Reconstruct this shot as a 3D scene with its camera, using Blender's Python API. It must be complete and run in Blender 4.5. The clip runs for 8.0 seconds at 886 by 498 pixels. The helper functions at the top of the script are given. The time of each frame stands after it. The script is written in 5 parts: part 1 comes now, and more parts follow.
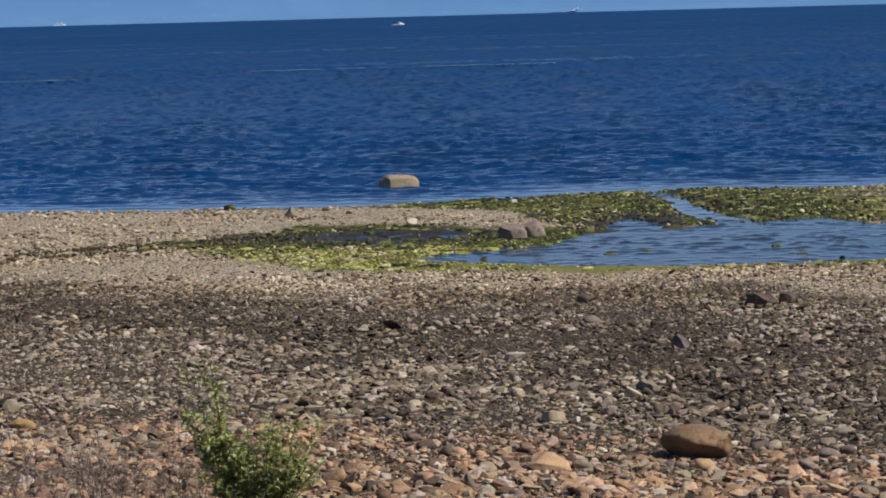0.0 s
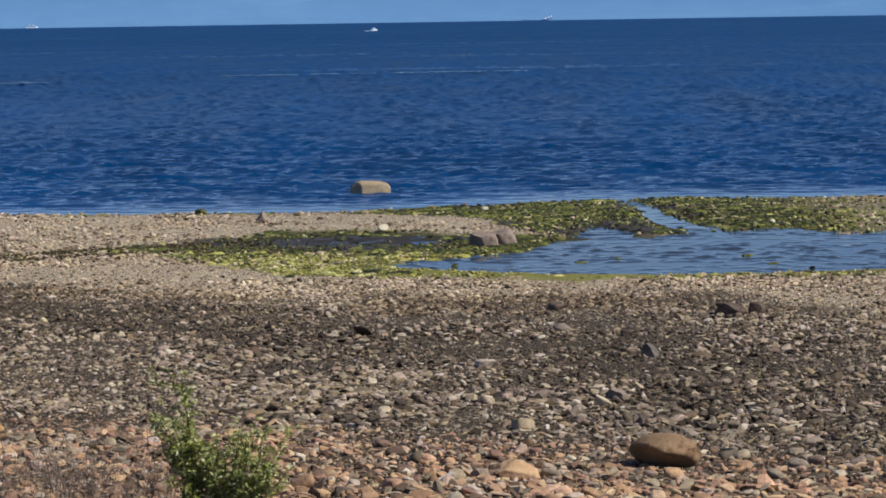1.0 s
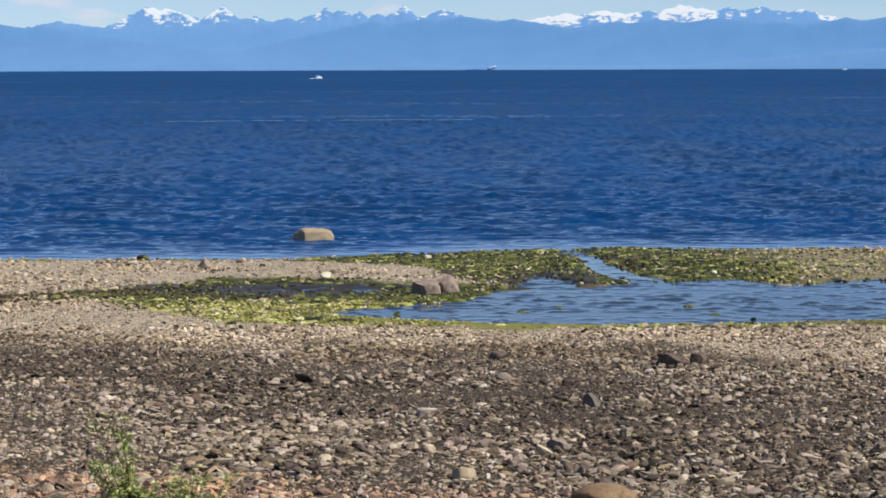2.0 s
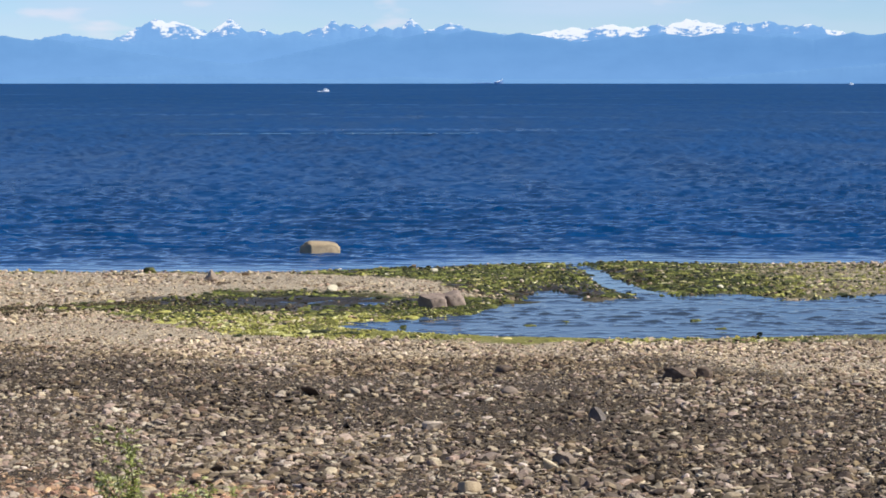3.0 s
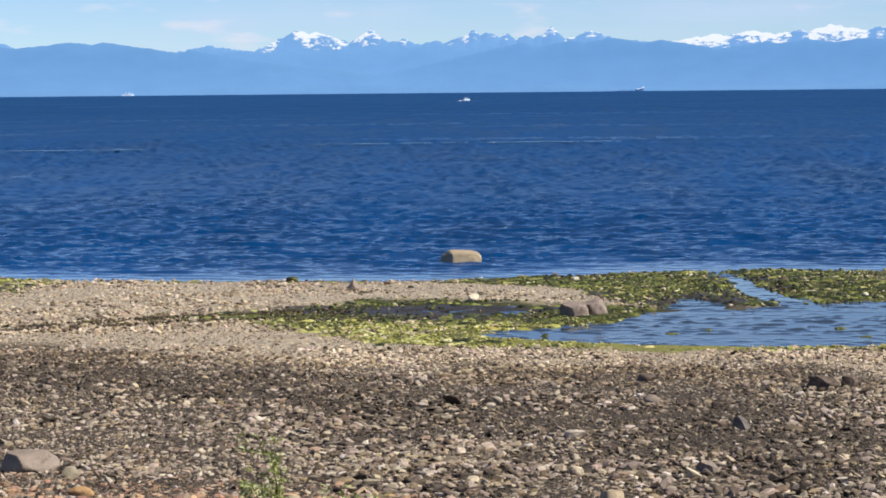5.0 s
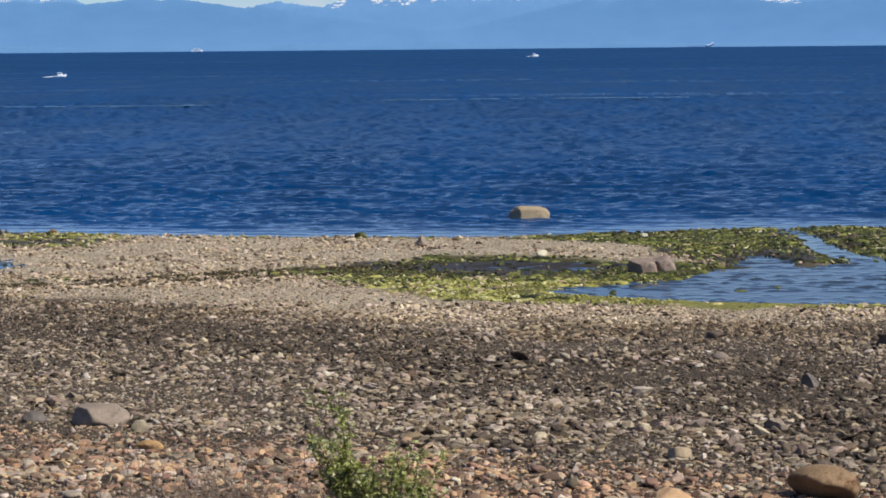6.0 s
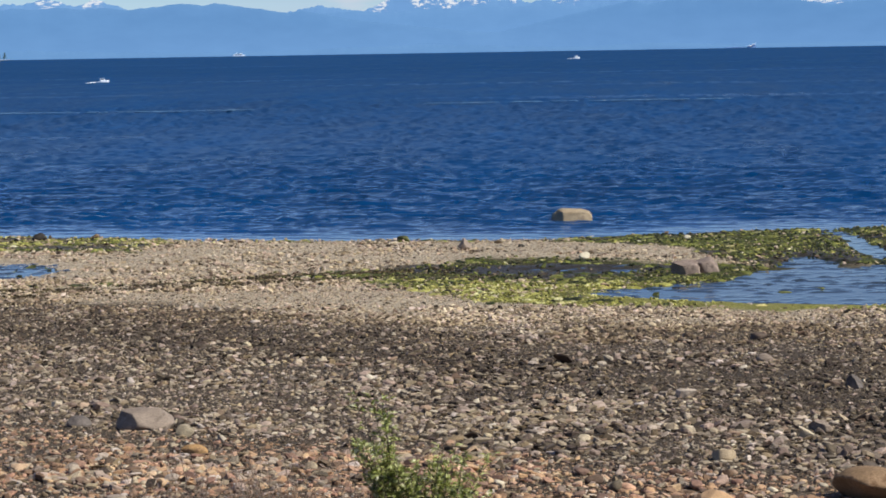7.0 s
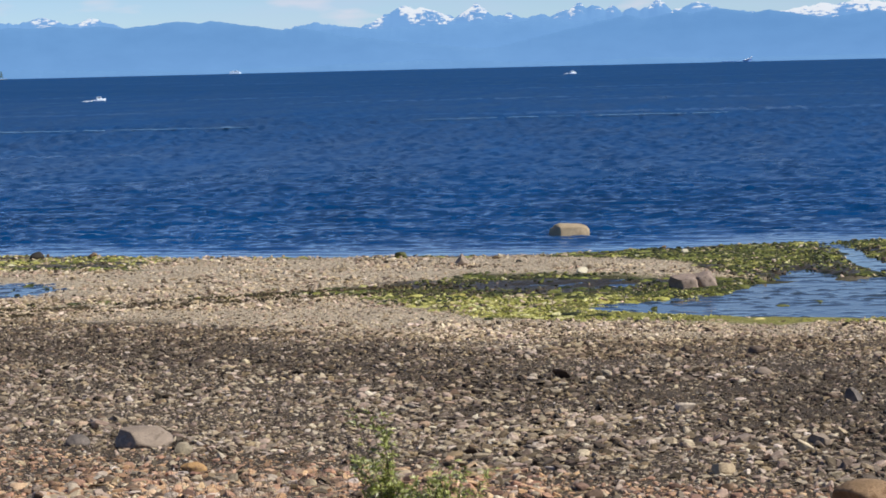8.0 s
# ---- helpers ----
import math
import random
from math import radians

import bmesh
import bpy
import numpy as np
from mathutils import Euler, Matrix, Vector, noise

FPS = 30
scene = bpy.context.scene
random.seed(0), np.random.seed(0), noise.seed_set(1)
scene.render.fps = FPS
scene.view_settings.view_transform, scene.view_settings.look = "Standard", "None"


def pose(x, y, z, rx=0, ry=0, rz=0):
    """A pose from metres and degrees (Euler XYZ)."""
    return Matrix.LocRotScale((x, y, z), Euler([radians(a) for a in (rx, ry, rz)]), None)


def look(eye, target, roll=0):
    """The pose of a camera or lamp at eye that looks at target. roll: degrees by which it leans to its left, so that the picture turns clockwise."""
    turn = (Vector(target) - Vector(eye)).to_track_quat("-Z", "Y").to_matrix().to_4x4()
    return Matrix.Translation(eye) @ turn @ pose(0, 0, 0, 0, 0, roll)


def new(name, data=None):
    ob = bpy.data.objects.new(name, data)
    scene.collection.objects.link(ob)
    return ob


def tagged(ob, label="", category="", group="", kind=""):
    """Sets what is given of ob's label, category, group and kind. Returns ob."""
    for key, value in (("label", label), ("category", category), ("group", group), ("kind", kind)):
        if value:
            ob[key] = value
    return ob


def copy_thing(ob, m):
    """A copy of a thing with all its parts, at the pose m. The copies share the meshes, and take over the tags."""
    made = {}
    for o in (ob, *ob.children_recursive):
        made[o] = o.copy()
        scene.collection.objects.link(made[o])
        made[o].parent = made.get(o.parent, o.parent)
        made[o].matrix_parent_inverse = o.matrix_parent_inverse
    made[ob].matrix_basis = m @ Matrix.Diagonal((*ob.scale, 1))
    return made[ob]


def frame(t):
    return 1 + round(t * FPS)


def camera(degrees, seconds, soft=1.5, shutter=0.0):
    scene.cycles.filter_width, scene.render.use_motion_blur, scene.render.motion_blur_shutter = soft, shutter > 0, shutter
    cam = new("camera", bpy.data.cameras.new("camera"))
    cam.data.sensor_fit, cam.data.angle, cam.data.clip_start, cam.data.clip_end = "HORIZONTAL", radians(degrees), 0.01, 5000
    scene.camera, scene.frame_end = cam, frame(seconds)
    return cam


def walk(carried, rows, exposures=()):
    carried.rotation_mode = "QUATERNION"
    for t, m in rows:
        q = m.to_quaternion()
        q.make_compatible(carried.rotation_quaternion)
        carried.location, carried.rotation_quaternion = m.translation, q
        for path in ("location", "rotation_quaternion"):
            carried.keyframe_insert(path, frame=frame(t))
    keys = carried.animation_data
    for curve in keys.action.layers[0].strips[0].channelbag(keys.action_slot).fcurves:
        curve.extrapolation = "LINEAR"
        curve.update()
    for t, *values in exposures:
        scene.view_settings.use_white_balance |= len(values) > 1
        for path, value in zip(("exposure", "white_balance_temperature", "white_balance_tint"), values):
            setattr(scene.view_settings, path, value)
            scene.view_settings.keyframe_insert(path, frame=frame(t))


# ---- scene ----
# A cobble beach at low tide, seen from a low bluff; the sea is at z = 0 and lies towards +y.

# ---------------------------------------------------------------- camera
EYE = 8.0
cam = camera(23.0, 8.0, soft=1.75)
# seconds, turn to the left, look up, lean to the left (degrees)
ROWS = [
    (0.0, 1.734, -6.209, -1.520),
    (0.2, 1.127, -6.081, -1.228),
    (0.3, 0.989, -6.085, -1.102),
    (0.5, 1.162, -6.379, -0.931),
    (0.7, 1.390, -6.430, -0.891),
    (0.8, 1.385, -6.391, -0.895),
    (1.0, 0.965, -6.050, -0.878),
    (1.2, 0.300, -5.600, -0.709),
    (1.3, 0.054, -5.427, -0.579),
    (1.5, -0.336, -5.131, -0.340),
    (1.7, -0.525, -4.969, -0.234),
    (2.8, -0.459, -4.481, -0.022),
    (3.0, -0.390, -4.441, 0.002),
    (3.5, 0.010, -4.219, -0.020),
    (3.7, 0.525, -4.135, -0.060),
    (3.8, 0.720, -4.135, -0.090),
    (4.0, 0.934, -4.159, -0.178),
    (4.3, 1.225, -4.240, -0.369),
    (4.5, 1.610, -4.274, -0.475),
    (4.7, 2.000, -4.242, -0.515),
    (4.8, 2.290, -4.239, -0.530),
    (5.0, 3.335, -4.196, -0.541),
    (5.2, 4.140, -4.217, -0.561),
    (6.3, 5.561, -5.584, -0.646),
    (6.5, 5.995, -5.571, -0.821),
    (7.0, 6.265, -5.242, -0.951),
    (7.2, 6.460, -5.134, -1.113),
    (7.5, 6.518, -5.046, -1.350),
    (8.0, 6.196, -4.826, -1.372),
]
walk(cam, [(t, pose(0, 0, EYE, 0, 0, yaw) @ pose(0, 0, 0, 90 + pitch, 0, 0) @ pose(0, 0, 0, 0, 0, roll))
           for t, yaw, pitch, roll in ROWS], exposures=[(0.0, -0.31), (0.5, -0.22), (1.0, -0.2), (1.5, -0.05), (3.0, 0.22), (5.0, 0.22), (6.3, -0.1), (7.0, -0.04), (8.0, 0.05)])

# ---------------------------------------------------------------- light
SUN_UP, SUN_SIDE = 45.0, 108.0   # elevation; bearing clockwise from +y (the sea)
world = bpy.data.worlds.new("sky")
scene.world = world
world.use_nodes = True
wn, wl = world.node_tree.nodes, world.node_tree.links
wn.clear()
sky = wn.new("ShaderNodeTexSky")
sky.sky_type = "NISHITA"
sky.sun_disc = False
sky.sun_elevation = radians(SUN_UP)
sky.sun_rotation = radians(SUN_SIDE)
sky.air_density, sky.dust_density, sky.ozone_density = 0.7, 0.0, 1.5
sky_bg = wn.new("ShaderNodeBackground")
sky_bg.inputs[1].default_value = 0.088
sky_out = wn.new("ShaderNodeOutputWorld")
tint = wn.new("ShaderNodeMix")
tint.data_type, tint.blend_type = "RGBA", "MULTIPLY"
tint.inputs[0].default_value = 1.0
tint.inputs[7].default_value = (0.78, 0.93, 1.2, 1)
wl.new(sky.outputs[0], tint.inputs[6])
# thin streaks of cloud low over the mountains, under a clear sky
way = wn.new("ShaderNodeTexCoord")
sq = wn.new("ShaderNodeMapping")
sq.inputs["Scale"].default_value = (9, 9, 46)
wl.new(way.outputs["Generated"], sq.inputs["Vector"])
cl = wn.new("ShaderNodeTexNoise")
cl.inputs["Scale"].default_value, cl.inputs["Detail"].default_value = 1.0, 5.0
wl.new(sq.outputs[0], cl.inputs["Vector"])
cr = wn.new("ShaderNodeValToRGB")
cr.color_ramp.elements[0].position, cr.color_ramp.elements[1].position = 0.48, 0.72
cr.color_ramp.elements[1].color = (0.6, 0.6, 0.6, 1)
wl.new(cl.outputs["Fac"], cr.inputs[0])
cloud = wn.new("ShaderNodeMix")
cloud.data_type = "RGBA"
cloud.inputs[7].default_value = (5.6, 6.9, 9.0, 1)
up = wn.new("ShaderNodeSeparateXYZ")
wl.new(way.outputs["Generated"], up.inputs[0])
low = wn.new("ShaderNodeMapRange")
low.inputs["From Min"].default_value, low.inputs["From Max"].default_value = 0.1, 0.3
low.inputs["To Min"].default_value, low.inputs["To Max"].default_value = 1.0, 0.12
wl.new(up.outputs[2], low.inputs["Value"])
streaks = wn.new("ShaderNodeMath")
streaks.operation = "MULTIPLY"
wl.new(cr.outputs[0], streaks.inputs[0])
wl.new(low.outputs[0], streaks.inputs[1])
wl.new(streaks.outputs[0], cloud.inputs[0])
wl.new(tint.outputs[2], cloud.inputs[6])
puff_at = wn.new("ShaderNodeMapping")
puff_at.inputs["Scale"].default_value = (24, 24, 90)
wl.new(way.outputs["Generated"], puff_at.inputs["Vector"])
puff = wn.new("ShaderNodeTexNoise")
puff.inputs["Scale"].default_value, puff.inputs["Detail"].default_value = 1.0, 3.0
wl.new(puff_at.outputs[0], puff.inputs["Vector"])
puff_cut = wn.new("ShaderNodeValToRGB")
puff_cut.color_ramp.elements[0].position, puff_cut.color_ramp.elements[1].position = 0.6, 0.74
puff_cut.color_ramp.elements[1].color = (0.55, 0.55, 0.55, 1)
wl.new(puff.outputs["Fac"], puff_cut.inputs[0])
puffs = wn.new("ShaderNodeMix")
puffs.data_type = "RGBA"
puffs.inputs[7].default_value = (8.2, 7.9, 9.0, 1)
wl.new(puff_cut.outputs[0], puffs.inputs[0])
wl.new(cloud.outputs[2], puffs.inputs[6])
wl.new(puffs.outputs[2], sky_bg.inputs[0])
wl.new(sky_bg.outputs[0], sky_out.inputs[0])

sun = new("sun", bpy.data.lights.new("sun", "SUN"))
sun.data.energy, sun.data.angle, sun.data.color = 5.0, radians(0.53), (1.0, 0.962, 0.862)
_a, _e = radians(SUN_SIDE), radians(SUN_UP)
SUN_DIR = Vector((math.sin(_a) * math.cos(_e), math.cos(_a) * math.cos(_e), math.sin(_e)))
sun.matrix_world = look(SUN_DIR * 60, (0, 0, 0))


# ---------------------------------------------------------------- materials
def material(name):
    m = bpy.data.materials.new(name)
    m.use_nodes = True
    nt = m.node_tree
    bsdf = nt.nodes["Principled BSDF"]
    return m, nt, nt.nodes, nt.links, bsdf


def ramp(nodes, stops, interpolation="LINEAR"):
    r = nodes.new("ShaderNodeValToRGB")
    cr = r.color_ramp
    cr.interpolation = interpolation
    while len(cr.elements) < len(stops):
        cr.elements.new(0.5)
    for el, (p, c) in zip(cr.elements, stops):
        el.position = p
        el.color = (*c, 1) if len(c) == 3 else c
    return r


def tex_noise(nodes, links, vec, scale, detail=4.0, rough=0.6):
    n = nodes.new("ShaderNodeTexNoise")
    n.inputs["Scale"].default_value = scale
    n.inputs["Detail"].default_value = detail
    n.inputs["Roughness"].default_value = rough
    if vec is not None:
        links.new(vec, n.inputs["Vector"])
    return n.outputs["Fac"]


def mix(nodes, links, a, b, fac, kind="MIX"):
    """a, b: colours or sockets; fac: number or socket."""
    n = nodes.new("ShaderNodeMix")
    n.data_type, n.blend_type = "RGBA", kind
    for sock, v in ((n.inputs[0], fac), (n.inputs[6], a), (n.inputs[7], b)):
        if isinstance(v, bpy.types.NodeSocket):
            links.new(v, sock)
        elif isinstance(v, (int, float)):
            sock.default_value = v
        else:
            sock.default_value = (*v, 1)
    return n.outputs[2]


def math_node(nodes, links, op, a, b=0.0):
    n = nodes.new("ShaderNodeMath")
    n.operation = op
    for sock, v in ((n.inputs[0], a), (n.inputs[1], b)):
        if isinstance(v, bpy.types.NodeSocket):
            links.new(v, sock)
        else:
            sock.default_value = v
    return n.outputs[0]


def bump(nodes, links, bsdf, height, strength, distance):
    b = nodes.new("ShaderNodeBump")
    b.inputs["Strength"].default_value = strength
    b.inputs["Distance"].default_value = distance
    links.new(height, b.inputs["Height"])
    links.new(b.outputs[0], bsdf.inputs["Normal"])


def stone_mat(name, stops, single=False, rough=0.85, speck=0.35, size=1.0):
    """Loose stones: one colour a stone out of the stops, with mottling and fine relief. single: each stone is an object of its own."""
    m, nt, n, l, bsdf = material(name)
    if single:
        rnd = n.new("ShaderNodeObjectInfo").outputs["Random"]
    else:
        rnd = n.new("ShaderNodeNewGeometry").outputs["Random Per Island"]
    col = ramp(n, stops)
    l.new(rnd, col.inputs[0])
    # a second chance for each stone: mauve, plain, yellowish or olive
    hue = ramp(n, [(0.0, (1.06, 0.93, 0.99)), (0.3, (1.0, 0.98, 1.06)), (0.6, (0.99, 1.0, 0.97)), (0.85, (1.04, 1.0, 0.9)), (1.0, (1.0, 0.99, 0.93))])
    l.new(math_node(n, l, "FRACT", math_node(n, l, "MULTIPLY", rnd, 17.31)), hue.inputs[0])
    tinted = mix(n, l, col.outputs[0], hue.outputs[0], 1.0, "MULTIPLY")
    pos = n.new("ShaderNodeNewGeometry").outputs["Position"]
    mottle = tex_noise(n, l, pos, 14.0 / size, 5.0, 0.65)
    m1 = ramp(n, [(0.3, (0.62, 0.6, 0.58)), (0.7, (1.18, 1.17, 1.13))])
    l.new(mottle, m1.inputs[0])
    c = mix(n, l, tinted, m1.outputs[0], 0.9, "MULTIPLY")
    grain = tex_noise(n, l, pos, 90.0 / size, 3.0, 0.7)
    m2 = ramp(n, [(0.42, (0.7, 0.7, 0.7)), (0.62, (1.2, 1.2, 1.2))])
    l.new(grain, m2.inputs[0])
    c = mix(n, l, c, m2.outputs[0], speck, "MULTIPLY")
    # broad stains that run over many stones
    broad = ramp(n, [(0.36, (0.76, 0.74, 0.75)), (0.64, (1.18, 1.17, 1.14))])
    l.new(tex_noise(n, l, pos, 0.7, 3.0, 0.6), broad.inputs[0])
    c = mix(n, l, c, broad.outputs[0], 0.8, "MULTIPLY")
    l.new(c, bsdf.inputs["Base Color"])
    bsdf.inputs["Roughness"].default_value = rough
    bsdf.inputs["Specular IOR Level"].default_value = 0.25
    bump(n, l, bsdf, mottle, 0.5, 0.03 * size)
    return m


GREY = [(0.0, (0.093, 0.075, 0.057)), (0.2, (0.247, 0.199, 0.151)), (0.55, (0.417, 0.342, 0.258)), (0.88, (0.533, 0.447, 0.342)), (1.0, (0.668, 0.597, 0.489))]
DARK = [(0.0, (0.03, 0.023, 0.016)), (0.45, (0.098, 0.076, 0.055)), (0.85, (0.21, 0.168, 0.124)), (1.0, (0.4, 0.34, 0.26))]
ORANGE = [(0.0, (0.12, 0.082, 0.06)), (0.22, (0.27, 0.178, 0.125)), (0.45, (0.405, 0.252, 0.16)), (0.72, (0.54, 0.345, 0.215)), (1.0, (0.68, 0.5, 0.33))]
BROWN = [(0.0, (0.066, 0.048, 0.032)), (0.35, (0.185, 0.137, 0.089)), (0.7, (0.345, 0.264, 0.17)), (0.93, (0.49, 0.395, 0.263)), (1.0, (0.62, 0.535, 0.389))]
LIME = [(0.0, (0.14, 0.143, 0.034)), (0.3, (0.24, 0.24, 0.055)), (0.65, (0.407, 0.403, 0.105)), (0.93, (0.616, 0.6, 0.242)), (1.0, (0.814, 0.792, 0.495))]
BEIGE = [(0.0, (0.179, 0.139, 0.094)), (0.3, (0.462, 0.37, 0.256)), (0.8, (0.672, 0.55, 0.4)), (1.0, (0.798, 0.693, 0.544))]
GREEN = [(0.0, (0.009, 0.012, 0.004)), (0.35, (0.036, 0.046, 0.010)), (0.7, (0.110, 0.130, 0.024)), (0.95, (0.260, 0.280, 0.065)), (1.0, (0.460, 0.450, 0.220))]
mat_grey, mat_dark = stone_mat("grey_cobble", GREY), stone_mat("dark_cobble", DARK)
mat_orange, mat_beige = stone_mat("orange_cobble", ORANGE), stone_mat("beige_gravel", BEIGE)
mat_brown, mat_lime = stone_mat("brown_cobble", BROWN), stone_mat("yellow_green_algae", LIME, rough=0.7, speck=0.5)
mat_green = stone_mat("green_algae", GREEN, rough=0.6, speck=0.6)
mat_wrack = stone_mat("dried_weed", [(0.0, (0.022, 0.016, 0.008)), (0.6, (0.07, 0.054, 0.026)), (1.0, (0.19, 0.155, 0.075))], rough=0.8)
mat_grey_one, mat_orange_one = stone_mat("grey_cobble_single", GREY, True), stone_mat("orange_cobble_single", ORANGE, True)


def rock_mat(name, a, b, stain=None, size=1.0, rough=0.85):
    """A single boulder: two tones in patches, grain, and a stain in spots."""
    m, nt, n, l, bsdf = material(name)
    pos = n.new("ShaderNodeTexCoord").outputs["Object"]
    big = tex_noise(n, l, pos, 3.0 / size, 6.0, 0.6)
    r = ramp(n, [(0.35, a), (0.65, b)])
    l.new(big, r.inputs[0])
    grain = tex_noise(n, l, pos, 45.0 / size, 4.0, 0.7)
    g = ramp(n, [(0.35, (0.72, 0.7, 0.68)), (0.65, (1.2, 1.2, 1.2))])
    l.new(grain, g.inputs[0])
    c = mix(n, l, r.outputs[0], g.outputs[0], 0.7, "MULTIPLY")
    if stain:
        s = ramp(n, [(0.56, (0, 0, 0)), (0.66, (1, 1, 1))])
        l.new(tex_noise(n, l, pos, 5.5 / size, 5.0, 0.7), s.inputs[0])
        c = mix(n, l, c, stain, s.outputs[0])
    l.new(c, bsdf.inputs["Base Color"])
    bsdf.inputs["Roughness"].default_value = rough
    bsdf.inputs["Specular IOR Level"].default_value = 0.25
    bump(n, l, bsdf, math_node(n, l, "ADD", big, math_node(n, l, "MULTIPLY", grain, 0.3)), 0.6, 0.05 * size)
    return m


def plain_mat(name, a, b, scale, rough=0.6, metallic=0.0):
    m, nt, n, l, bsdf = material(name)
    pos = n.new("ShaderNodeTexCoord").outputs["Object"]
    r = ramp(n, [(0.35, a), (0.65, b)])
    l.new(tex_noise(n, l, pos, scale), r.inputs[0])
    l.new(r.outputs[0], bsdf.inputs["Base Color"])
    bsdf.inputs["Roughness"].default_value = rough
    bsdf.inputs["Metallic"].default_value = metallic
    return m


# the beach sheet: gravel whose tone follows the kind of ground (shell gravel, cobble bed, algae)
mat_ground, _nt, _n, _l, _b = material("beach_gravel")
_pos = _n.new("ShaderNodeNewGeometry").outputs["Position"]
_fine = tex_noise(_n, _l, _pos, 16.0, 5.0, 0.75)
_mid = tex_noise(_n, _l, _pos, 1.3, 5.0, 0.6)
_zone = _n.new("ShaderNodeAttribute")
_zone.attribute_name = "zone"
_sep = _n.new("ShaderNodeSeparateColor")
_l.new(_zone.outputs["Color"], _sep.inputs[0])
_shell = ramp(_n, [(0.3, (0.13, 0.102, 0.07)), (0.5, (0.41, 0.336, 0.243)), (0.68, (0.69, 0.59, 0.447))])
# cobble bed darkened: the shade in gaps between stones is put into its colour
_cob = ramp(_n, [(0.3, (0.022, 0.016, 0.011)), (0.5, (0.07, 0.052, 0.036)), (0.72, (0.2, 0.155, 0.112))])
_weed = ramp(_n, [(0.3, (0.018, 0.018, 0.006)), (0.5, (0.06, 0.062, 0.017)), (0.72, (0.17, 0.172, 0.05))])
for _r in (_shell, _cob, _weed):
    _l.new(_fine, _r.inputs[0])
_c = mix(_n, _l, _shell.outputs[0], _cob.outputs[0], _sep.outputs[0])
_c = mix(_n, _l, _c, _weed.outputs[0], _sep.outputs[1])
_film = ramp(_n, [(0.3, (0.11, 0.105, 0.028)), (0.5, (0.23, 0.22, 0.055)), (0.72, (0.36, 0.34, 0.12))])
_l.new(_fine, _film.inputs[0])
_c = mix(_n, _l, _c, _film.outputs[0], _sep.outputs[2])
_mudr = ramp(_n, [(0.3, (0.02, 0.017, 0.012)), (0.5, (0.045, 0.036, 0.024)), (0.72, (0.09, 0.076, 0.05))])
_l.new(_fine, _mudr.inputs[0])
_c = mix(_n, _l, _c, _mudr.outputs[0], _zone.outputs["Alpha"])
_mr = ramp(_n, [(0.3, (0.75, 0.74, 0.73)), (0.7, (1.15, 1.14, 1.12))])
_l.new(_mid, _mr.inputs[0])
_c = mix(_n, _l, _c, _mr.outputs[0], 0.8, "MULTIPLY")
_lump = ramp(_n, [(0.34, (0.62, 0.6, 0.57)), (0.5, (1.0, 1.0, 1.0)), (0.66, (1.25, 1.24, 1.21))])
_l.new(tex_noise(_n, _l, _pos, 4.5, 4.0, 0.7), _lump.inputs[0])
_c = mix(_n, _l, _c, _lump.outputs[0], 0.85, "MULTIPLY")
_l.new(_c, _b.inputs["Base Color"])
# wet mud shines
_wet = _n.new("ShaderNodeMapRange")
_wet.inputs["From Min"].default_value = 0.84
_wet.inputs["To Min"].default_value, _wet.inputs["To Max"].default_value = 0.9, 0.42
_l.new(_zone.outputs["Alpha"], _wet.inputs["Value"])
_l.new(_wet.outputs[0], _b.inputs["Roughness"])
_b.inputs["Specular IOR Level"].default_value = 0.2
bump(_n, _l, _b, _fine, 0.9, 0.06)


